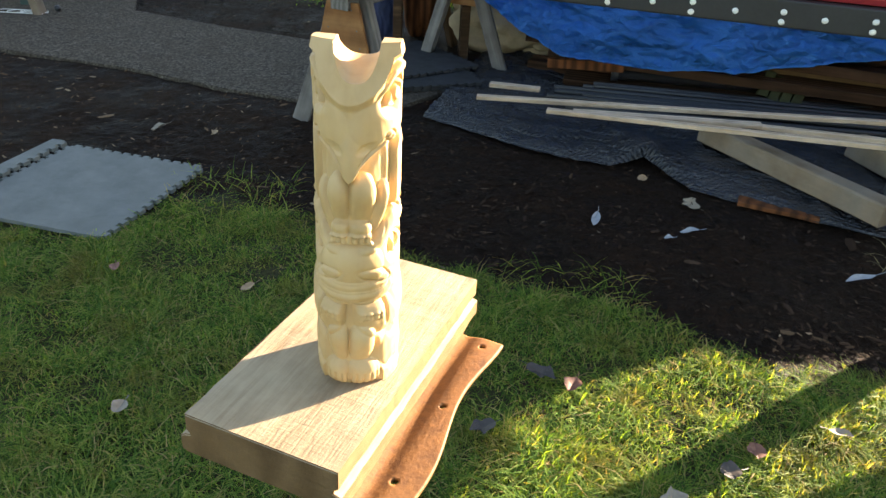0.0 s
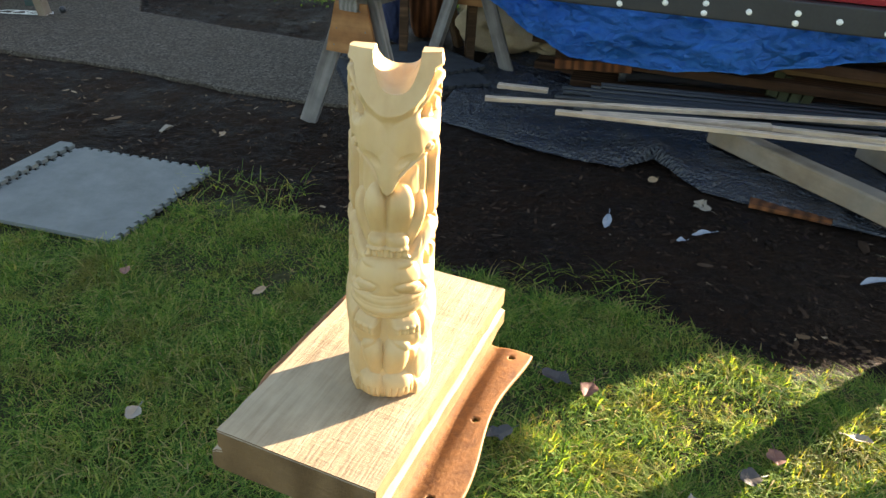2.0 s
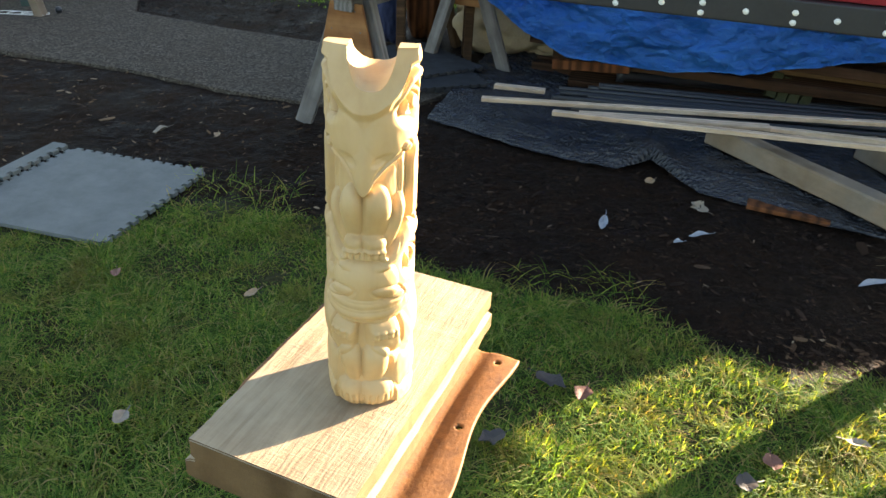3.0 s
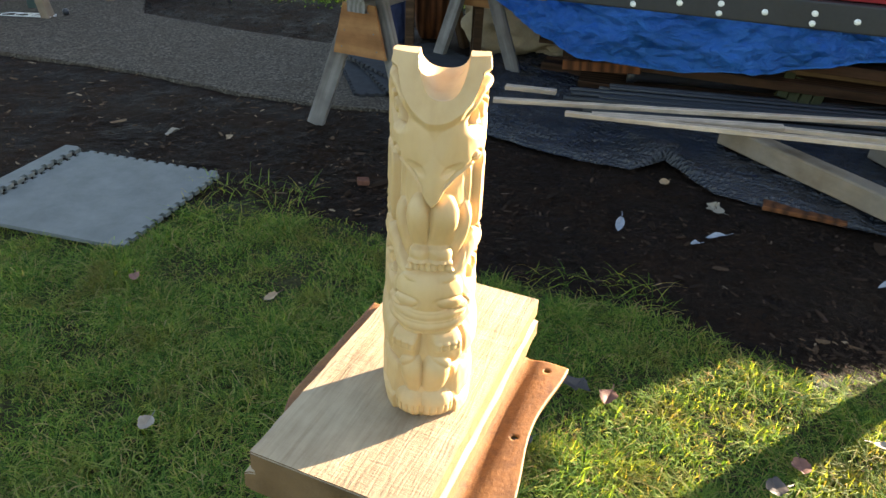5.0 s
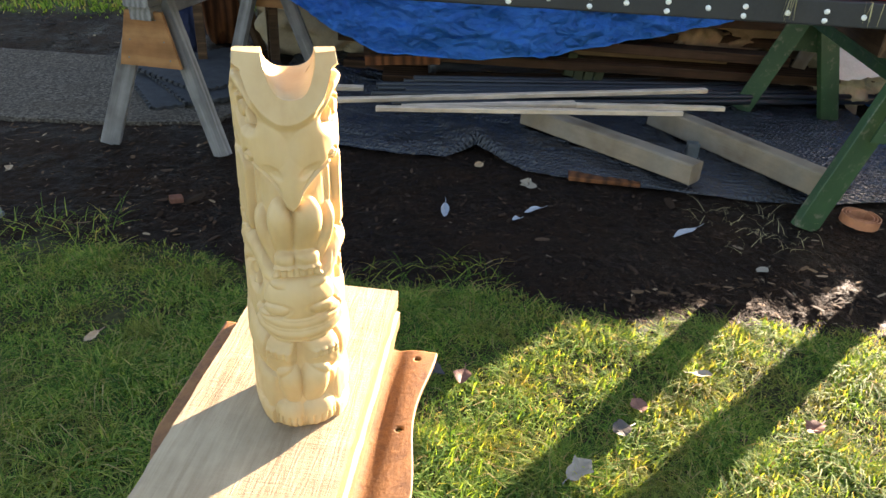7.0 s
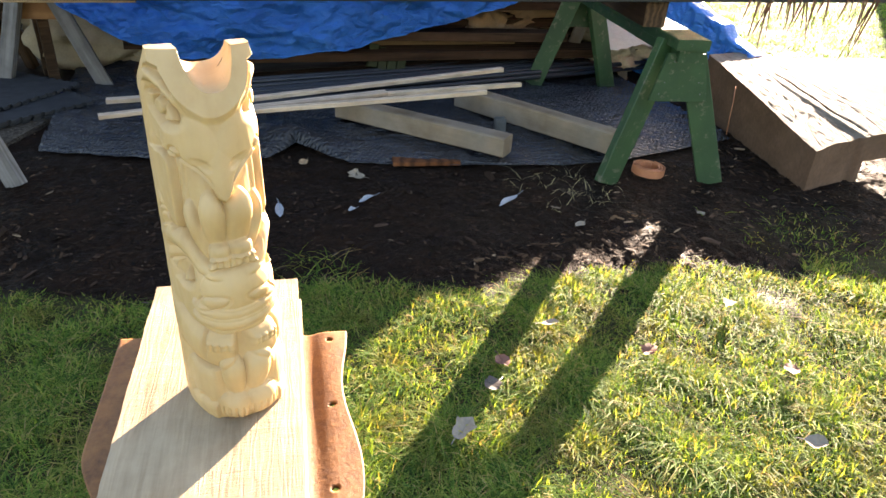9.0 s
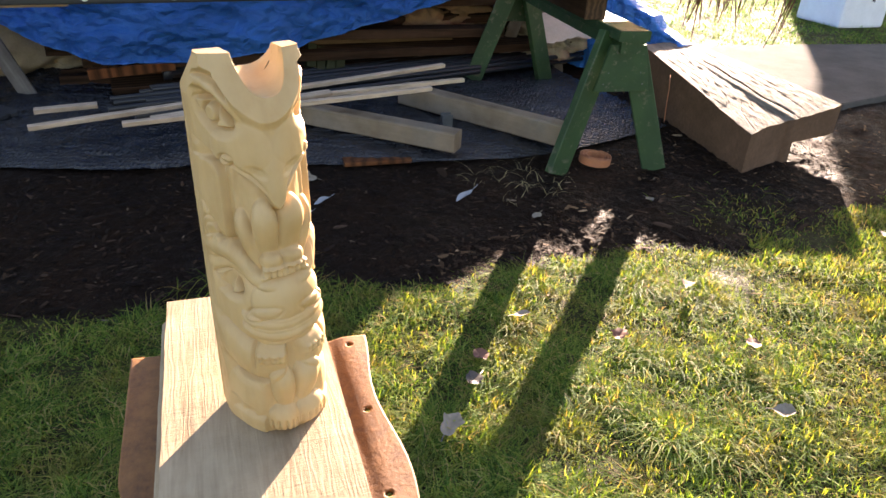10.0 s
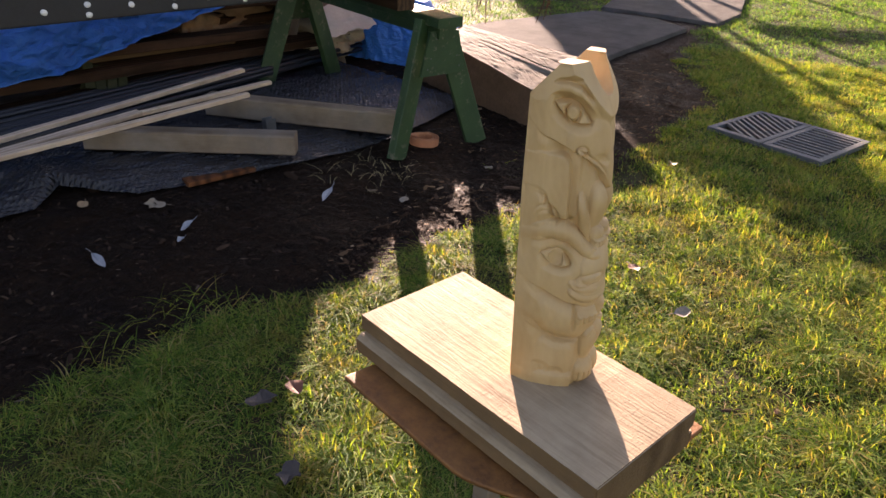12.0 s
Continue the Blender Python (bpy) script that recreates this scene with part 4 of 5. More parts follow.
timber("board", (0.72, 3.92, 0.14), (1.10, 3.78, 0.17), 0.04, 0.05, DARK_RED, None, "reddish-brown board end poking from the pile", "board")


def lumpy(name, label, category, centre, size, material, seed, folds=0.18, group=""):
    """A sagging bundle with folds, flat underneath."""
    bm = bmesh.new()
    bmesh.ops.create_icosphere(bm, subdivisions=5, radius=1.0)
    for v in bm.verts:
        n = v.co.normalized()
        f = 1 + folds * noise.fractal((n.x * 1.6 + seed, n.y * 1.6, n.z * 1.6), 0.7, 2.1, 3) + 0.35 * folds * abs(noise.noise((n.x * 4 + n.z * 3 + seed, n.y * 4, n.z * 2)))
        q = (abs(n.x) ** 3 + abs(n.y) ** 3 + abs(n.z) ** 3) ** (-1 / 3)
        v.co = Vector((n.x * size[0] * f * q, n.y * size[1] * f * q, max(-0.98 * size[2], n.z * size[2] * f * q)))
    return solo(name, bm, material, label, category, pose(centre[0], centre[1], centre[2] + size[2]), group, smooth=True)


# ---- tarpaulin heap behind ----
LOW = [(0.16, 4.06, 0.62), (0.31, 3.99, 0.46), (0.51, 3.89, 0.31), (0.76, 3.80, 0.21), (1.19, 3.67, 0.18), (1.65, 3.50, 0.245), (2.05, 3.38, 0.345), (2.38, 3.27, 0.43), (2.8, 3.15, 0.58)]


def make_tarp():
    def fn(u, v):
        k = u * (len(LOW) - 1)
        i = min(int(k), len(LOW) - 2)
        a = Vector(LOW[i]).lerp(Vector(LOW[i + 1]), k - i)
        up = a.z + (1.15 - a.z) * min(1, v / 0.7)
        back_ = 0.10 * v + max(0, v - 0.6) * 2.6
        fold = 0.05 * fbm(a.x * 4.0 + up * 1.2, up * 5.0, 3.0) + 0.03 * (1 - abs(noise.noise((a.x * 2.2 + up * 2.5, up * 6 - a.x, 2.0)))) ** 4 + 0.016 * (1 - abs(noise.noise((a.x * 9 - up * 7, up * 16 + a.x * 4, 5.0)))) ** 4 + 0.007 * (1 - abs(noise.noise((a.x * 21 + up * 17, up * 30 - a.x * 12, 7.0)))) ** 3
        p = a.xy + V.xy * (back_ + fold)
        return (p.x, p.y, up + 0.05 * fbm(p.x * 3, p.y * 3, 9.0) * (v > 0.65))
    bm = grid(260, 150, fn)
    bmesh.ops.solidify(bm, geom=bm.faces[:], thickness=0.002)
    ob = thing("tarpaulin", "blue polythene tarpaulin draped over a timber pile", "tarpaulin")
    part("sheet", bm, TARP, ob, "", True)
    part("hem", tube([Vector(fn(i / 120, 0.004)) + Vector((0, -0.003, 0.0)) for i in range(121)], 0.0022, 7), TARP, ob, "rolled hem of the tarpaulin", True)
    return ob


make_tarp()
rnd = random.Random(9)
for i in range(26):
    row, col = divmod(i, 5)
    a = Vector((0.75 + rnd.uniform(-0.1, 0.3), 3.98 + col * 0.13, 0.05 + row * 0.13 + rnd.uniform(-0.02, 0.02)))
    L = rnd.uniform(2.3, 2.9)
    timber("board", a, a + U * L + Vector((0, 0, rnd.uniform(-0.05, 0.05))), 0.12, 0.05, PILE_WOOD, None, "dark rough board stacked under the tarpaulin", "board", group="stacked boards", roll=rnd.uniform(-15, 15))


def make_heap():
    """Second covered heap at the far end of the yard; its unseen height is added to keep the sun off the earth."""
    ax, ay = 4.1 - 0.467 * 0.22, 3.16 + 0.88 * 0.22

    def fn(u, v):
        a = u * math.pi * 2
        r = 1 - 0.12 * v if v < 0.75 else (1 - 0.09) * (1 - v) / 0.25
        x, y = math.cos(a), math.sin(a)
        q = (abs(x) ** 4 + abs(y) ** 4) ** -0.25
        z = 1.45 * min(1, v / 0.75) + 0.10 * (v > 0.75)
        f = 1 + 0.04 * fbm(x * 2.5, y * 2.5, z * 2) * (v < 0.8)
        p = Vector((0, 0)) + SUNH * (x * q * r * 1.1 * f + 1.1) + SUNP * (y * q * r * 1.7 * f + 1.62)
        return (ax + p.x - 0.5, ay + p.y - 0.25, z)
    SUNH, SUNP = SUN_DIR.xy.normalized(), Vector((-SUN_DIR.y, SUN_DIR.x)).normalized()
    bm = grid(80, 40, fn)
    bmesh.ops.remove_doubles(bm, verts=bm.verts, dist=0.0005)
    bmesh.ops.recalc_face_normals(bm, faces=bm.faces)
    return solo("covered_heap", bm, TARP, "bright blue tarpaulin heap beyond the trestle, made tall to shade the earth", "tarpaulin", smooth=True)


make_heap()


def make_skirt():
    """Boards leaning behind the timber under blue tarpaulin; its rise away from the lawn is shaped to shade the mud."""
    def fn(u, v):
        y = 2.33 + 0.95 * u
        top = float(np.interp(y, [2.33, 2.44, 2.51, 2.565, 2.68, 2.79, 2.86, 2.95, 3.3], [0.285, 0.33, 0.352, 0.412, 0.427, 0.48, 0.51, 0.57, 0.64])) + 0.004 * fbm(y * 7, v * 4, 3.0)
        f = 0.02 * fbm(y * 9, v * 5, 1.0) + 0.012 * (1 - abs(noise.noise((y * 14, v * 9, 2.0)))) ** 3
        if v < 0.45:
            return (3.45 - f + 0.06 * (y - 2.4), y, top * v / 0.45)
        if v < 0.55:
            return (3.45 + 0.09 * (v - 0.45) / 0.10 + 0.06 * (y - 2.4), y, top + 0.01 * f)
        return (3.54 + f + 0.06 * (y - 2.4) + 0.05 * (v - 0.55), y, top * (1 - v) / 0.45)
    bm = grid(90, 80, fn)
    return solo("tarpaulin_wrap", bm, TARP, "bright blue tarpaulin wrapped round a low stack behind the timber", "tarpaulin", None, "blue tarpaulins", smooth=True)


make_skirt()
lumpy("tarpaulin_fold", "bright blue tarpaulin bunched over a low heap", "tarpaulin", (3.72, 3.62, 0.0), (0.42, 0.38, 0.36), TARP, 37.0, 0.18, "blue tarpaulins")


# ---- hewn timber ----
def make_timber():
    FL, FR, BR, BL = Vector((2.66, 1.49, 0.188)), Vector((3.30, 1.39, 0.228)), Vector((3.64, 2.42, 0.285)), Vector((3.20, 2.44, 0.30))
    ob = thing("hewn_timber", "broad hewn timber block with a split pale top", "timber", Matrix.Translation((2.66, 1.49, 0)))

    def at(u, v):
        v2 = v - (0.035 * smooth(0.42, 0.46, u) + 0.03 * noise.noise((u * 5, 1.7, 0))) * (1 - v) ** 6 * 0.7
        p = FL.lerp(FR, u).lerp(BL.lerp(BR, u), v2)
        p.z += 0.0022 * noise.noise((u * 14 + v * 5, v * 11, 1.0)) + 0.005 * noise.noise((u * 3, v * 3, 6.0)) + 0.0018 * abs(noise.noise((u * 30 + v * 16, v * 26, 3.0)))
        p.z -= 0.0022 * (1 - abs(noise.noise((u * 10 - v * 5, v * 3 + u * 2, 2.0)))) ** 12 + 0.0008 * (1 - abs(noise.noise((u * 24 - v * 14, v * 6 + u * 3, 8.0)))) ** 6
        crack = abs(u - 0.50 - 0.10 * v - 0.03 * noise.noise((v * 6, 0, 0)))
        p.z -= 0.018 * math.exp(-(crack / 0.008) ** 2) * smooth(0.02, 0.10, v) * smooth(0.75, 0.55, v)
        p.z -= 0.012 * smooth(0.02, -0.02, u - 0.44) * (1 - v) ** 2
        return p - Vector((2.66, 1.49, 0))

    def piece(name, u0, u1, lift):
        bm = bmesh.new()
        nx, ny = 60, 170
        vs = [[bm.verts.new(at(u0 + (u1 - u0) * i / nx, j / ny)) for i in range(nx + 1)] for j in range(ny + 1)]
        for j in range(ny):
            for i in range(nx):
                bm.faces.new((vs[j][i], vs[j][i + 1], vs[j + 1][i + 1], vs[j + 1][i]))
        rim = [vs[0][i] for i in range(nx + 1)] + [vs[j][nx] for j in range(1, ny + 1)] + [vs[ny][i] for i in range(nx - 1, -1, -1)] + [vs[j][0] for j in range(ny - 1, 0, -1)]
        low = [bm.verts.new((v.co.x, v.co.y, -0.01 + lift * smooth(0.75, 0.55, v.co.y))) for v in rim]
        for a, b, c, e in zip(rim, rim[1:] + rim[:1], low[1:] + low[:1], low):
            bm.faces.new((a, e, c, b))
        bm.faces.new(low[::-1])
        bmesh.ops.recalc_face_normals(bm, faces=bm.faces)
        bm.normal_update()
        # faces that don't look up take the colour with side shade in it
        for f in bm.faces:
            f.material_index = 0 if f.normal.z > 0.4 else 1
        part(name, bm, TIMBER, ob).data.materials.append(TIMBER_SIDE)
    piece("block", 0.0, 0.5, 0.0)
    piece("slab", 0.5, 1.0, 0.10)
    return ob


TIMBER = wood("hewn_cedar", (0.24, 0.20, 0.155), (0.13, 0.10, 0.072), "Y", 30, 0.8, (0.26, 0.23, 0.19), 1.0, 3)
# shade of the sides is put into this darker brown
TIMBER_SIDE = plain("shaded_cedar_side", (0.14, 0.085, 0.055), 0.85, 0, 0.35, 7, 0.5, 60)
make_timber()


# ---- mats, drain ----
def toothed(w, h, n, tooth, sides="ESNW"):
    """Outline of an interlocking mat: rounded teeth along the named sides."""
    pts = []

    def run(a, b, on):
        a, b = Vector(a), Vector(b)
        d = (b - a)
        out = Vector((d.y, -d.x)).normalized()
        if not on:
            pts.append(tuple(a))
            return
        for i in range(n):
            for f, o in ((0, 0), (0.22, 0), (0.14, 1), (0.80, 1), (0.72, 0)):
                pts.append(tuple(a + d * (i + f) / n + out * tooth * o))
    run((0, 0), (w, 0), "S" in sides)
    run((w, 0), (w, h), "E" in sides)
    run((w, h), (0, h), "N" in sides)
    run((0, h), (0, 0), "W" in sides)
    return pts


def make_mat(m, w, h, n, material, label, sides="ESNW", thick=0.014, curl=0.0):
    bm = prism(toothed(w, h, n, 0.016, sides), thick, 0.0)
    bmesh.ops.triangulate(bm, faces=[f for f in bm.faces if len(f.verts) > 4])
    return solo("floor_mat", bm, material, label, "floor mat", m, "foam mats")


make_mat(Matrix.Translation((-0.955, 2.045, 0.022)) @ pose(0, 0, 0, 0, 0, 164.5) @ pose(0, -0.59, 0), 0.57, 0.58, 13, FOAM, "grey interlocking foam floor mat lying on the earth", "SWE")
make_mat(pose(-1.44, 2.81, 0.030, 0, -1, 257), 0.46, 0.055, 9, FOAM, "narrow grey foam edging strip beside the mat", "N")
for k, (x, y, z, r) in enumerate(((-0.36, 3.62, 0.026, 14), (-0.20, 3.62, 0.043, 20), (-0.15, 3.75, 0.060, 34))):
    make_mat(pose(x, y, z, 0, 0, r), 0.60, 0.60, 12, BLACK_FOAM, "black interlocking foam mat on a loose stack of mats")


def make_drain():
    ob = thing("storm_drain", "grey cast iron storm drain grate set in the lawn", "drain", Matrix.Translation((3.138, 0.75, 0.012)) @ pose(0, 0, 0, 0, 0, -27.3))
    W, L = 0.52, 0.607
    for half in (0, 1):
        y0 = -half * L / 2
        g = part("grate", bmesh.new(), IRON, ob)
        bm = bmesh.new()
        h = L / 2 - 0.006
        for size, at in (((W, 0.03, 0.025), (W / 2, y0 - 0.015)), ((W, 0.03, 0.025), (W / 2, y0 - h + 0.015)), ((0.04, h - 0.06, 0.025), (0.02, y0 - h / 2)), ((0.04, h - 0.06, 0.025), (W - 0.02, y0 - h / 2))):
            box(bm, size, pose(*at, 0), 0.003)
        if half:
            for i in range(10):
                box(bm, (0.015, h - 0.06, 0.016), pose(0.04 + (W - 0.08) * (i + 0.5) / 10, y0 - h / 2, 0.005), 0.002)
        else:
            d = Vector((-0.588, -0.809))
            for i in range(14):
                q = Vector((0.06 + 0.045 * i, y0 - h / 2))
                lo = max(((W - 0.04 if d.x < 0 else 0.04) - q.x) / d.x, ((y0 - 0.03) - q.y) / d.y)
                hi = min((0.04 - q.x) / d.x, (y0 - h + 0.03 - q.y) / d.y)
                if hi - lo > 0.03:
                    at = q + d * (lo + hi) / 2
                    box(bm, (hi - lo, 0.015, 0.016), pose(at.x, at.y, 0.005, 0, 0, math.degrees(math.atan2(d.y, d.x))), 0.002)
        bm.to_mesh(g.data)
        bm.free()
    part("pit", boxed((W - 0.02, L - 0.02, 0.004), pose(W / 2, -L / 2, -0.11)), PIT, ob, "dark drain pit")
    return ob


PIT = plain("drain_pit", (0.006, 0.006, 0.006), 0.9)
make_drain()



# ---- unseen blockers added beyond the view to shade the yard ----
def make_wall(name, a, b, tall, label):
    a, b = Vector(a), Vector(b)
    d = b - a
    bm = boxed((d.length, 0.2, tall), Matrix())
    return solo(name, bm, CONCRETE, label, "wall", pose(*((a + b) / 2), tall / 2, 0, 0, math.degrees(math.atan2(d.y, d.x))), kind="structure")


# added out of view to keep sun off the path and far earth
make_wall("shade_wall_north", (8.3, 6.6), (3.2, 16.5), 4.2, "plain grey unseen wall added to shade the yard")


def make_shade_block():
    # unseen block; its outline is drawn to throw the wedge of shade
    c = Vector((2.06, -0.30)) + SUN_DIR.xy.normalized() * 12.0
    ang = math.degrees(math.atan2(SUN_DIR.y, SUN_DIR.x))
    ob = thing("lawn_shade_block", "plain grey unseen block added to shade the drain and lawn", "shed", pose(c.x, c.y, 0, 0, 0, ang))
    bm = prism([(-1.1, 0), (0.80, 0), (0.80, 1.66), (0.87, 1.80), (0.75, 1.847), (0.59, 1.93), (0.25, 2.09), (-0.2, 1.79), (-0.50, 1.54), (-1.1, 0.74)], 1.6)
    o = part("shade_block_body", bm, OLD_GREY, ob)
    o.matrix_basis = pose(0, 0, 0, 90, 0, 90)
    return ob


make_shade_block()
SHADE_SPOT = Vector((2.06, -0.30)) + SUN_DIR.xy.normalized() * 10.35
SIDE = Vector((-SUN_DIR.y, SUN_DIR.x)).normalized()
# unseen leaning pole, added for the thin shade streak on the lawn
timber("streak_pole", (*(SHADE_SPOT + SIDE * -1.64), 0.0), (*(SHADE_SPOT + SIDE * -0.35), 2.07), 0.07, 0.07, OLD_GREY, None, "plain grey unseen pole added to throw a streak of shade", "pole")


def make_shade_rails():
    """Unseen posts and rails added at the sunny side of the lawn to throw the long bars of shade across the far grass.
    """
    d = SUN_DIR.xy.normalized()
    at = d * 12.0 + SIDE * -2.45
    ob = thing("shade_rails", "grey unseen posts and rails added to shade the far lawn", "fence", pose(at.x, at.y, 0, 0, 0, math.degrees(math.atan2(SIDE.y, SIDE.x))))
    for k in range(4):
        part("shade_rail_post", boxed((0.10, 0.10, 1.45), pose(-0.2 - 1.3 * k, 0.06, 0.72), 0.006), OLD_GREY, ob)
    for z in (0.55, 1.17):
        o = part("rail", boxed((4.4, 0.05, 0.14), Matrix(), 0.005), OLD_GREY, ob)
        o.matrix_basis = pose(-2.15, 0, z + 0.08, 0, 2.0, 0)
    return ob


make_shade_rails()


# ---- things beside and behind the trestles ----
box_ob = thing("white_box", "white plastic box standing on the far lawn", "box", pose(7.02, 2.83, 0, 0, 0, -23))
part("body", boxed((0.52, 0.52, 0.52), pose(0, 0, 0.26), 0.025), WHITE, box_ob)
for x, z in ((-0.05, 0.30), (0.14, 0.24)):
    part("mark", boxed((0.035, 0.004, 0.018), pose(x - 0.08, -0.262, z, 0, 20, 0), 0.001), PIPE, box_ob, "small dark scuff mark")


def tuft(name, label, category, base, count, length, spread, material, down=False, width=0.0016, seed=0, group="", sag=0.6):
    """A bunch of thin stems from one spot, as one mesh."""
    rng = np.random.default_rng(seed)
    verts, faces = [], []
    for _ in range(count):
        a, l = rng.uniform(0, 2 * math.pi), length * rng.uniform(0.5, 1.0)
        dx, dy = math.cos(a) * spread * rng.uniform(0.2, 1), math.sin(a) * spread * rng.uniform(0.2, 1)
        w = width * rng.uniform(0.7, 1.3)
        x, y = rng.uniform(-0.25, 0.25) * spread, rng.uniform(-0.25, 0.25) * spread
        n, sgn = len(verts), (-1 if down else 1)
        f_ = rng.uniform(0, math.pi)
        cw, sw = math.cos(f_), math.sin(f_)
        for k in range(4):
            f = k / 3
            z = sgn * l * (f if down else (f - sag * f * f))
            px, py = x + dx * l * f * 2, y + dy * l * f * 2
            r_ = w * (1 - 0.7 * f)
            verts += [(px - r_ * cw, py - r_ * sw, z), (px + r_ * cw, py + r_ * sw, z)]
        faces += [(n + 2 * k, n + 2 * k + 1, n + 2 * k + 3, n + 2 * k + 2) for k in range(3)]
    if count <= 50:
        ob = thing(name, label, category, Matrix.Translation(base), group)
        for k in range(count):
            me = bpy.data.meshes.new("stem")
            me.from_pydata(verts[8 * k:8 * k + 8], [], [(0, 1, 3, 2), (2, 3, 5, 4), (4, 5, 7, 6)])
            me.materials.append(material)
            new("stem", me).parent = ob
        return ob
    me = bpy.data.meshes.new(name)
    me.from_pydata(verts, [], faces)
    me.materials.append(material)
    ob = tagged(new(name, me), label, category, group, "stuff")
    ob.location = base
    return ob


TWIG = plain("dry_cedar_twig", (0.13, 0.055, 0.025), 0.8)
STRAW = plain("dry_straw", (0.34, 0.29, 0.15), 0.8)
for k, (s_, n, l) in enumerate(((1.45, 5, 0.10), (1.55, 9, 0.22), (1.62, 6, 0.12), (1.72, 7, 0.18), (1.84, 6, 0.13), (1.95, 6, 0.10), (2.02, 8, 0.34))):
    q = POLE0 + U * s_ - V * 0.012
    tuft("cedar_bough", "dried brown cedar twigs hanging from the painted hull", "twigs", (q.x, q.y, 0.722), n, l, 0.16, TWIG, True, 0.0042, 30 + k, "hanging twigs")
for k, (x, y) in enumerate(((1.74, 2.098), (1.99, 2.008))):
    tuft("straw_wisp", "pale straw wisp hanging down the painted hull", "straw", (x, y, 0.79), 9, 0.085, 0.10, STRAW, True, 0.0018, 40 + k, "straw wisps")
tuft("straw_pile", "small heap of dry grass on the earth", "straw", (1.72, 1.98, 0.004), 60, 0.11, 0.75, STRAW, False, 0.0012, 50, sag=0.75)
tuft("grass_clump", "flattened clump of long green grass", "grass", (0.50, 1.80, 0.0), 240, 0.10, 0.85, GRASS, False, 0.0014, 51, sag=0.7)
tuft("grass_clump", "small clump of green grass in the mud", "grass", (2.28, 1.27, 0.0), 70, 0.045, 1.1, GRASS, False, 0.0016, 52, sag=0.5)
tuft("grass_clump", "tall clump of green grass at the lawn's edge", "grass", (-0.63, 2.36, 0.0), 320, 0.085, 0.9, GRASS, False, 0.0015, 53, sag=0.5)


def ring_bm(r0, r1, z0, z1, seg=36, turns=1.0, gap=0.0):
    bm = bmesh.new()
    n = int(seg * turns)
    rows = []
    for i in range(n + 1):
        a = 2 * math.pi * i / seg
        grow = gap * i / seg
        rows.append([bm.verts.new(((r + grow) * math.cos(a), (r + grow) * math.sin(a), z)) for r, z in ((r0, z0), (r1, z0), (r1, z1), (r0, z1))])
    for a, b in zip(rows, rows[1:]):
        for k in range(4):
            bm.faces.new((a[k], b[k], b[(k + 1) % 4], a[(k + 1) % 4]))
    bm.faces.new(rows[0][::-1])
    bm.faces.new(rows[-1])
    bmesh.ops.recalc_face_normals(bm, faces=bm.faces)
    return bm


solo("strap_coil", ring_bm(0.035, 0.039, 0.0, 0.034, 36, 3.0, 0.012), TERRA, "coiled orange-brown strap lying on the earth", "strap", pose(2.19, 1.935, 0.004, 3, 2, 20))
solo("string", tube([(2.945, 2.085, 0.25), (2.90, 2.05, 0.19), (2.87, 2.03, 0.12), (2.83, 2.0, 0.05)], 0.0022, 6), TERRA, "thin orange string hanging from the hewn timber", "string", smooth=True)
timber("board", (1.27, 2.53, 0.016), (1.53, 2.41, 0.014), 0.07, 0.018, DARK_RED, None, "orange-brown board end under the plastic sheet", "board")


bracket = thing("post_bracket", "small grey steel post bracket standing on the sheet", "bracket", pose(1.905, 2.60, 0.022, 0, 0, -25))
part("base_plate", boxed((0.075, 0.06, 0.005), pose(0, 0, 0.0025), 0.001), IRON, bracket)
for sgn in (-1, 1):
    part("cheek", boxed((0.05, 0.005, 0.065), pose(0, 0.018 * sgn, 0.0375), 0.001), IRON, bracket)


lumpy("canvas_sack", "folded buff canvas bundle under the tarpaulin", "canvas", (0.62, 4.75, 0.0), (0.42, 0.28, 0.28), CANVAS, 3.0, 0.25)
lumpy("canvas_sack", "rumpled buff canvas lying on the ground", "canvas", (0.95, 4.66, 0.0), (0.26, 0.20, 0.10), CANVAS, 7.0, 0.3)
lumpy("log", "reddish-brown log standing behind the trestles", "log", (0.03, 4.95, 0.0), (0.13, 0.12, 0.36), DARK_RED, 5.0, 0.12)
timber("stake", (0.41, 4.60, 0.0), (0.58, 4.72, 0.52), 0.03, 0.018, LATH, None, "thin pale wooden stake leaning against canvas", "stake", group="thin stakes")
timber("stake", (0.86, 4.20, 0.0), (0.80, 4.12, 0.34), 0.03, 0.014, LATH, None, "thin pale wooden stake under the tarpaulin", "stake", group="thin stakes")
timber("pole", (0.23, 4.76, 0.0), (0.06, 4.66, 0.62), 0.06, 0.05, DARK_WOOD, None, "dark weathered wooden prop leaning behind the trestles", "prop")
table = thing("low_bench", "rough dark-brown wooden bench behind the sawhorse", "bench", pose(-0.02, 4.35, 0))
part("top", boxed((0.46, 0.25, 0.05), pose(0.1, 0.1, 0.44), 0.004), DARK_WOOD, table)
for x, y in ((-0.10, 0.0), (-0.10, 0.2), (0.30, 0.0), (0.30, 0.2)):
    part("leg", boxed((0.05, 0.05, 0.42), pose(x, y, 0.21), 0.004), DARK_WOOD, table)
lumpy("blue_bag", "dark blue bag under the bench", "bag", (-0.22, 4.75, 0.0), (0.10, 0.10, 0.24), NAVY, 11.0, 0.2)
timber("plank_end", (0.42, 2.86, 0.672), (-0.75, 3.27, 0.672), 0.09, 0.024, LATH, None, "pale board under the painted hull", "board")

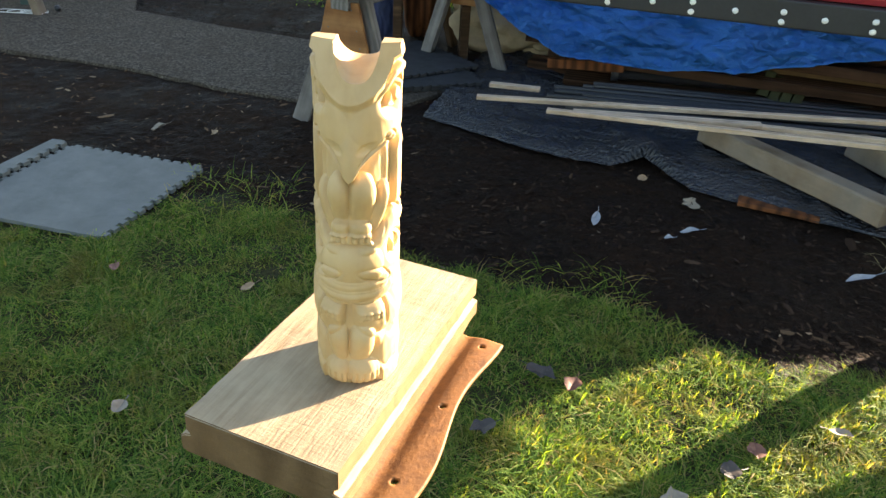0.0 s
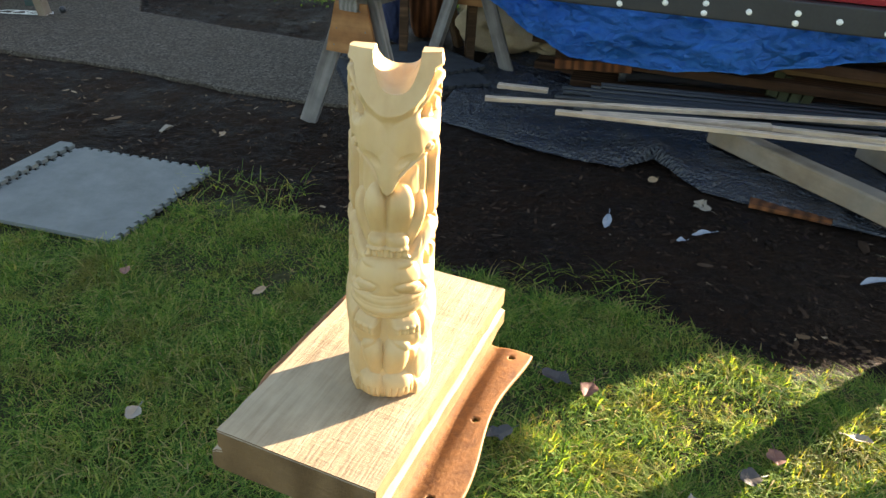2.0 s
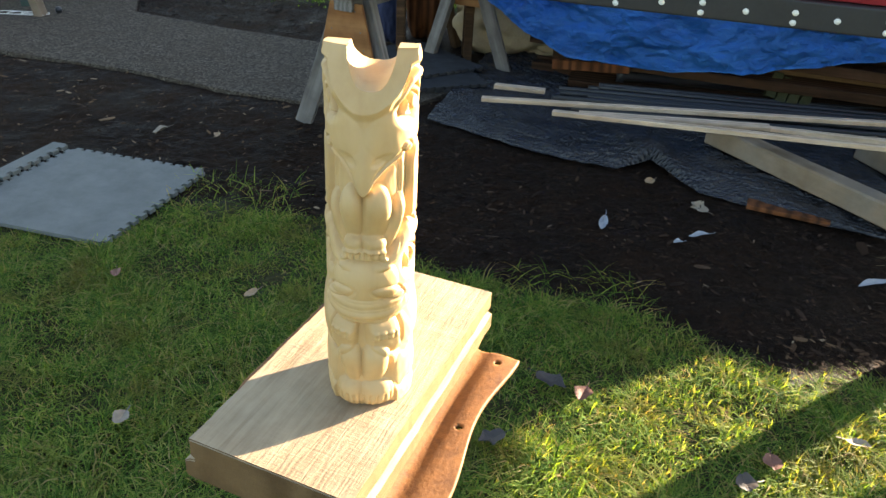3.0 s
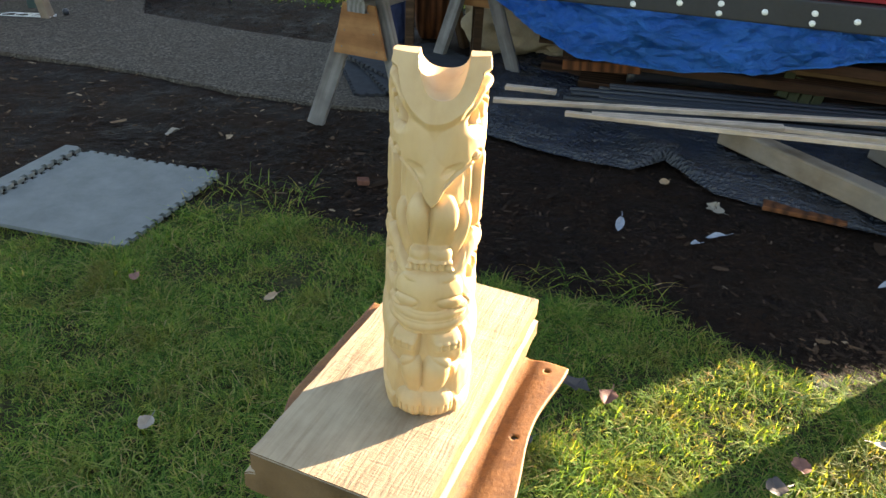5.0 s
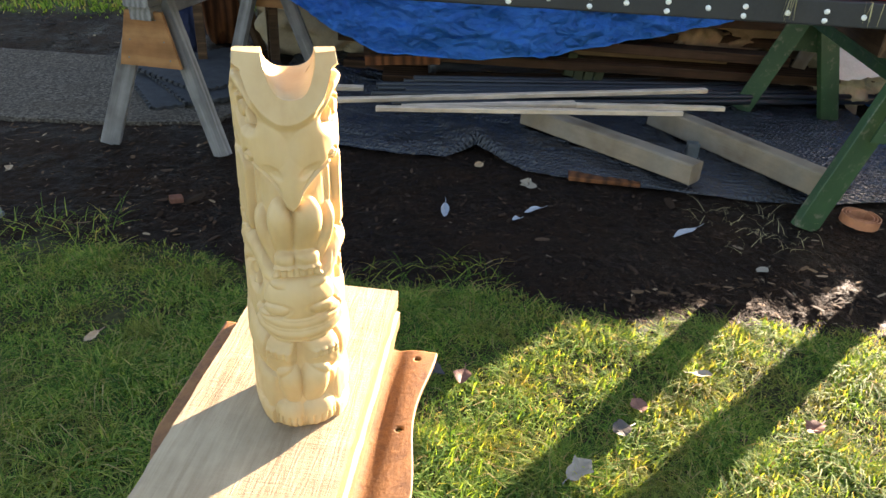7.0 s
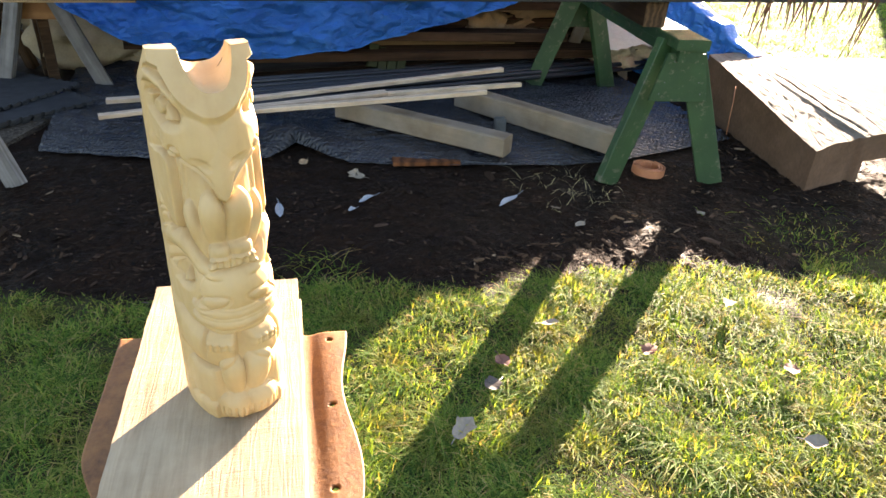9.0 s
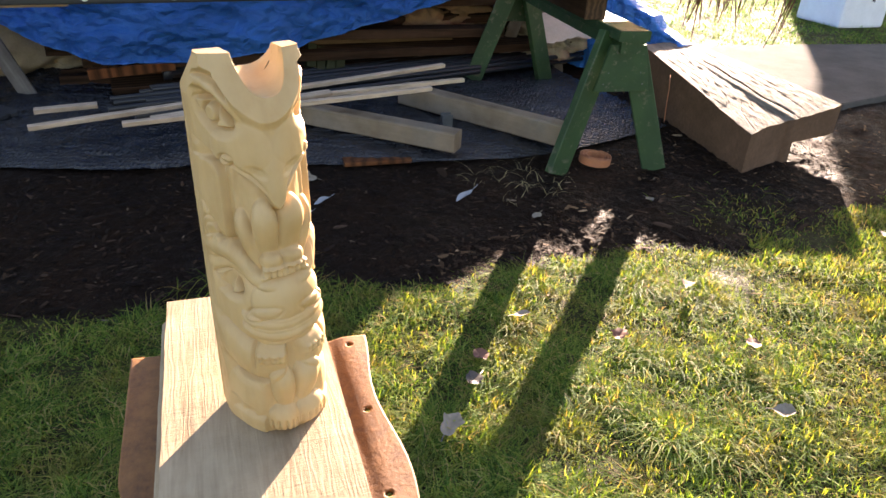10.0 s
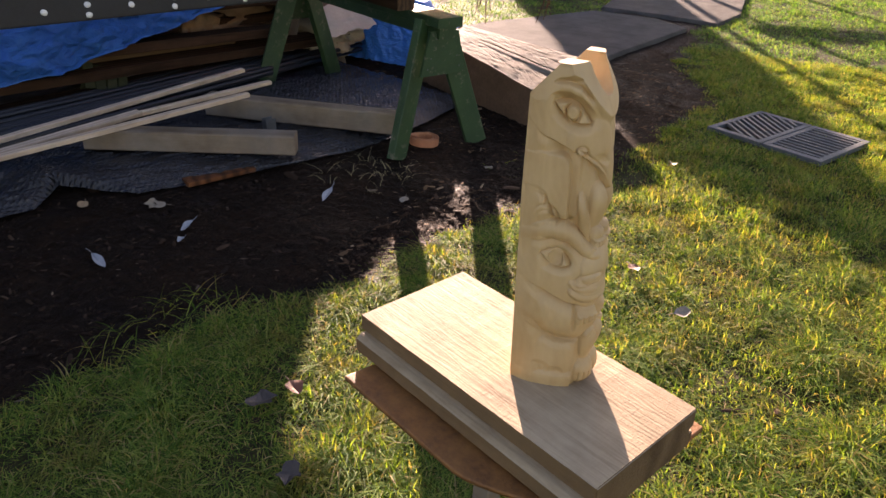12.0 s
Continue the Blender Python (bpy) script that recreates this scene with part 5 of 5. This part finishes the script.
crate = thing("slatted_block", "faded green slatted wooden block among the pipes", "crate", pose(1.86, 3.60, 0.085, -16, 14, -18))
for k in range(4):
    part("slat", boxed((0.050, 0.10, 0.125 - 0.012 * (k == 2)), pose(-0.08 + 0.054 * k, 0.006 * (k % 2), 0.06 - 0.006 * k, 0, 2 * k - 4, 4 * k - 6), 0.006), MOSS, crate)
lumpy("paper_sack", "torn brown paper sack slumped behind the trestle", "sack", (2.95, 3.62, 0.10), (0.30, 0.20, 0.15), KRAFT, 17.0, 0.35)
lumpy("paper_sack", "crumpled brown paper sacking among the boards", "sack", (2.55, 3.62, 0.10), (0.18, 0.16, 0.13), KRAFT, 23.0, 0.35)
lumpy("canvas_sack", "pale canvas sacking hanging over a low trestle", "canvas", (3.30, 3.22, 0.06), (0.20, 0.22, 0.13), CANVAS, 27.0, 0.3)


def cloth(u, v):
    p = Vector((2.93, 3.10, 0.36)).lerp(Vector((3.42, 3.02, 0.40)), u) + Vector((-0.03, -0.16, -0.115)) * v
    return p + Vector((0, 0, 0.02 * fbm(u * 3, v * 2, 4.0) - 0.03 * u * v))


low = thing("low_trestle", "low wooden trestle draped with pale cloth", "trestle", pose(3.1, 3.2, 0))
cl = part("cloth", grid(24, 14, cloth), PALE_CLOTH, low, "pale hanging cloth", True)
cl.matrix_basis = low.matrix_world.inverted()
timber("leg", (2.95, 3.28, 0.0), (3.03, 3.22, 0.37), 0.035, 0.07, BEAM, low)
timber("leg", (3.27, 3.06, 0.0), (3.22, 3.10, 0.37), 0.035, 0.06, BEAM, low)
timber("rail", (2.90, 3.24, 0.38), (3.36, 3.06, 0.38), 0.06, 0.03, BEAM, low)


# ---- far corner by the path ----
bin_ob = thing("garden_bench", "dark green wooden garden bench by the path", "bench", pose(-2.98, 5.22, 0, 0, 0, 12))
part("side", boxed((0.55, 0.05, 0.30), pose(0, 0, 0.25), 0.006), DARK_GREEN, bin_ob)
for x in (-0.24, 0.24):
    part("leg", boxed((0.08, 0.06, 0.42), pose(x, 0, 0.21), 0.006), DARK_GREEN, bin_ob)
part("seat", boxed((0.62, 0.35, 0.04), pose(0, 0.15, 0.42), 0.006), DARK_GREEN, bin_ob)
timber("post", (-2.53, 5.0, 0.0), (-2.62, 5.0, 0.5), 0.09, 0.05, BEAM, None, "stout weathered wooden post standing on the path", "post")
timber("wedge", (-2.36, 5.60, 0.0), (-2.45, 5.66, 0.30), 0.06, 0.04, BEAM, None, "leaning wooden prop at the path's far side", "prop", group="props")
timber("wedge", (-2.12, 5.78, 0.0), (-2.22, 5.84, 0.30), 0.07, 0.04, BEAM, None, "leaning wooden prop at the path's far side", "prop", group="props")
ball = bmesh.new()
bmesh.ops.create_uvsphere(ball, u_segments=20, v_segments=12, radius=0.035)
solo("ball", ball, ORANGE, "small orange-red ball lying on the path", "ball", pose(-2.27, 5.66, 0.047), smooth=True)
ball = bmesh.new()
bmesh.ops.create_uvsphere(ball, u_segments=16, v_segments=10, radius=0.022)
solo("ball", ball, PIPE, "small black ball lying on the path", "ball", pose(-2.45, 5.08, 0.034), smooth=True)
solo("cord", tube([(-2.78 + 0.11 * math.cos(t * 0.7) + 0.01 * t, 5.02 + 0.05 * math.sin(t * 0.7 + 0.3 * (t % 3)), 0.016) for t in range(26)], 0.003, 6), SHELL, "loose white cord lying on the path", "cord", smooth=True)
solo("hose", tube([(-2.12, 5.80, 0.02), (-1.85, 5.78, 0.02), (-1.80, 5.84, 0.02), (-1.86, 5.92, 0.02), (-2.2, 5.98, 0.02)], 0.012, 8), HOSE, "grey-green hose lying at the path's edge", "hose", smooth=True)


# ---- litter ----
def leaf_bm(length, width, seed, lobes=0, curl=0.25):
    """A dry leaf with a midrib fold and a stem."""
    rnd_ = random.Random(seed)
    bm = bmesh.new()
    n = 14
    mid = [bm.verts.new((length * (i / n - 0.5), 0, -0.10 * width * (1 - abs(2 * i / n - 1)))) for i in range(n + 1)]
    for sgn in (-1, 1):
        rim = []
        for i in range(n + 1):
            f = i / n
            w = width / 2 * math.sin(math.pi * min(1, f * 1.02 + 0.01)) ** 0.7 * (1 + 0.35 * lobes * abs(math.sin(f * math.pi * 3)) - 0.2 * lobes)
            w *= rnd_.uniform(0.85, 1.1)
            rim.append(bm.verts.new((length * (f - 0.5) + lobes * 0.12 * length * math.sin(f * 9), sgn * w, curl * width * (0.5 + 0.5 * math.sin(f * 5 + seed)) * abs(w) / (width / 2 + 1e-6))))
        for i in range(n):
            q = (mid[i], mid[i + 1], rim[i + 1], rim[i])
            bm.faces.new(q if sgn > 0 else q[::-1])
    stem = [Vector((length * (0.5 + 0.35 * k / 4), 0.02 * length * k * (k - 2) / 4, 0.001)) for k in range(5)]
    tb = [bm.verts.new(p + Vector((0, s_ * 0.0012, 0))) for p in stem for s_ in (-1, 1)]
    for k in range(4):
        bm.faces.new((tb[2 * k], tb[2 * k + 1], tb[2 * k + 3], tb[2 * k + 2]))
    return bm


PALE_LEAF = plain("pale_dry_leaf", (0.25, 0.205, 0.15), 0.7, 0, 0.2, 40)
TAN_LEAF = plain("tan_dry_leaf", (0.30, 0.20, 0.11), 0.7, 0, 0.25, 40)
RED_LEAF = plain("reddish_dry_leaf", (0.18, 0.075, 0.045), 0.7, 0, 0.25, 40)
DARK_LEAF = plain("dark_wet_leaf", (0.045, 0.035, 0.028), 0.5, 0, 0.25, 40)
LEAVES = [  # x, y, length, width, turn, material, lobes, words
    (0.574, 1.078, 0.066, 0.048, 200, PALE_LEAF, 1, "pale grey fallen maple leaf on the grass"),
    (1.075, 2.50, 0.075, 0.06, 300, PALE_LEAF, 1, "pale fallen maple leaf on the mud"),
    (1.571, 1.716, 0.045, 0.04, 10, PALE_LEAF, 0, "small pale leaf at the edge of the mud"),
    (-0.43, 1.79, 0.045, 0.03, 40, TAN_LEAF, 0, "tan fallen leaf on the shaded grass"),
    (-0.60, 1.30, 0.045, 0.035, 80, PALE_LEAF, 0, "pale fallen leaf on the shaded grass"),
    (-0.83, 1.87, 0.06, 0.03, 110, RED_LEAF, 0, "reddish fallen leaf on the shaded grass"),
    (0.43, 1.42, 0.06, 0.045, 60, RED_LEAF, 0, "reddish-brown fallen leaf on the grass"),
    (0.36, 1.46, 0.075, 0.06, 150, DARK_LEAF, 1, "dark wet fallen leaf on the grass"),
    (0.20, 1.27, 0.06, 0.05, 20, DARK_LEAF, 1, "dark wet fallen leaf on the grass"),
    (0.80, 1.22, 0.055, 0.042, 75, RED_LEAF, 0, "reddish-brown curled leaf on the grass"),
    (0.72, 1.16, 0.055, 0.042, 15, DARK_LEAF, 0, "dark curled leaf on the grass"),
    (1.16, 1.05, 0.05, 0.045, 15, RED_LEAF, 1, "brown curled leaf on the sunlit grass"),
    (1.55, 1.08, 0.05, 0.04, 200, TAN_LEAF, 0, "tan curled leaf on the sunlit grass"),
    (1.02, 1.28, 0.055, 0.03, 160, PALE_LEAF, 0, "pale bleached leaf on the sunlit grass"),
    (1.22, 0.62, 0.05, 0.045, 120, PALE_LEAF, 0, "pale curled leaf on the sunlit grass"),
    (1.42, 0.80, 0.06, 0.04, 35, RED_LEAF, 0, "brown leaf sunk in the sunlit grass"),
    (0.95, 2.72, 0.05, 0.04, 35, TAN_LEAF, 0, "yellowish leaf beside the plastic sheet"),
    (-1.10, 3.05, 0.07, 0.05, 35, PALE_LEAF, 0, "pale wood chip lying on the earth"),
    (-0.85, 3.02, 0.05, 0.03, 95, TAN_LEAF, 0, "tan chip lying on the earth"),
    (2.45, 0.83, 0.07, 0.04, 15, PALE_LEAF, 0, "pale leaf at the edge of the shade"),
    (2.05, 1.55, 0.05, 0.03, 65, PALE_LEAF, 0, "pale chip trodden into the mud"),
]
for k, (x, y, l, w, a, m_, lob, words) in enumerate(LEAVES):
    up = 0.034 if grassy(x, y) > 0.5 else 0.008
    solo("fallen_leaf", leaf_bm(l, w, k, lob), m_, words, "leaf", pose(x, y, up, 8 * math.sin(k * 2.1), 10 * math.cos(k * 1.3), a), "fallen leaves")
for k, (x, y, l, w, a) in enumerate(((0.68, 2.345, 0.10, 0.03, 70), (1.0, 2.275, 0.075, 0.025, 8), (0.91, 2.22, 0.035, 0.022, 5), (1.47, 2.0, 0.12, 0.028, 15))):
    solo("feather", leaf_bm(l, w, 60 + k, 0.15 if k == 1 else 0, 0.35), FEATHER, "small grey-white feather lying on the mud", "feather", pose(x, y, 0.009, 6, -5, a), "feathers")


def scatter(name, label, count, seed, place, size, material, category):
    """Small flat chips strewn on the ground, as one mesh."""
    rng = np.random.default_rng(seed)
    verts, faces = [], []
    while count > 0:
        count -= 1
        spot = place(rng)
        if spot is None:
            continue
        x, y = spot
        l = size * rng.lognormal(0, 0.5)
        w, a = l * rng.uniform(0.12, 0.5), rng.uniform(0, 2 * math.pi)
        c, s_ = math.cos(a), math.sin(a)
        z = ground_z(x, y, 0) + 0.003
        n = len(verts)
        t1, t2 = rng.uniform(-0.25, 0.25), rng.uniform(-0.3, 0.3)
        for u, v in ((-1, -0.7), (-0.2, -1), (1, -0.6), (0.8, 0.7), (-0.3, 1), (-0.9, 0.5)):
            px, py = u * l / 2, v * w / 2
            verts.append((x + px * c - py * s_, y + px * s_ + py * c, z + px * t1 + py * t2 + 0.12 * w))
        verts.append((x, y, z + 0.22 * w))
        faces += [(n + i, n + (i + 1) % 6, n + 6) for i in range(6)]
    me = bpy.data.meshes.new(name)
    me.from_pydata(verts, [], faces)
    me.materials.append(material)
    return tagged(new(name, me), label, category, kind="stuff")


def mud_spot(x0, x1, y0, y1, lawn=0.35):
    def spot(rng):
        x, y = rng.uniform(x0, x1), rng.uniform(y0, y1)
        return None if grassy(x, y) > lawn else (x, y)
    return spot


OLD_BRICK = plain("dull_brick", (0.13, 0.06, 0.04), 0.85, 0, 0.25, 60)
CHIP = Mat("wood_chips", 0.85)
CHIP.colour(CHIP.ramp(CHIP.island(), (0.0, (0.018, 0.0105, 0.006)), (0.65, (0.055, 0.031, 0.017)), (0.93, (0.15, 0.092, 0.050)), (1.0, (0.30, 0.215, 0.135))))
BARK = Mat("trodden_bark", 0.8)
BARK.colour(BARK.ramp(BARK.island(), (0.0, (0.006, 0.0036, 0.0022)), (0.55, (0.018, 0.0105, 0.0065)), (0.88, (0.045, 0.026, 0.016)), (0.985, (0.075, 0.047, 0.030)), (1.0, (0.20, 0.15, 0.10))))
CHIP.b.inputs["Specular IOR Level"].default_value = 0.1
BARK.b.inputs["Specular IOR Level"].default_value = 0.1
scatter("wood_chips", "pale and brown wood chips strewn on the earth", 4200, 71, mud_spot(-3.2, 0.1, 2.3, 4.2), 0.015, CHIP.m, "wood chips")
scatter("bark_litter", "dark bark and leaf litter trodden into the mud", 26000, 72, mud_spot(-0.6, 3.2, 1.1, 3.1), 0.011, BARK.m, "litter")
scatter("bark_litter", "brown bark flakes and rotten leaves on the mud", 1300, 77, mud_spot(-0.5, 3.0, 1.1, 3.0), 0.019, BARK.m, "litter")
scatter("leaf_litter", "crisp brown leaf litter on the sunlit mud", 800, 76, mud_spot(1.0, 1.85, 1.2, 1.72, 0.6), 0.017, CHIP.m, "leaves")
scatter("bark_litter", "dark bark and leaf litter around the timber", 7000, 73, mud_spot(2.2, 4.6, 0.7, 3.2), 0.014, CHIP.m, "litter")
scatter("bark_litter", "dark litter on the earth behind the path", 2500, 74, mud_spot(-2.2, 0.5, 4.6, 6.0), 0.025, BARK.m, "litter")
scatter("dead_leaves", "small pale dead leaves lodged in the lawn", 420, 75, lambda rng: (rng.uniform(0.2, 3.0), rng.uniform(0.0, 1.55)), 0.022, CHIP.m, "leaves")
solo("brick_chip", boxed((0.045, 0.035, 0.02), Matrix(), 0.003), OLD_BRICK, "small broken piece of brick lying on the mud", "brick", pose(-0.245, 2.61, 0.012, 4, 5, 12))
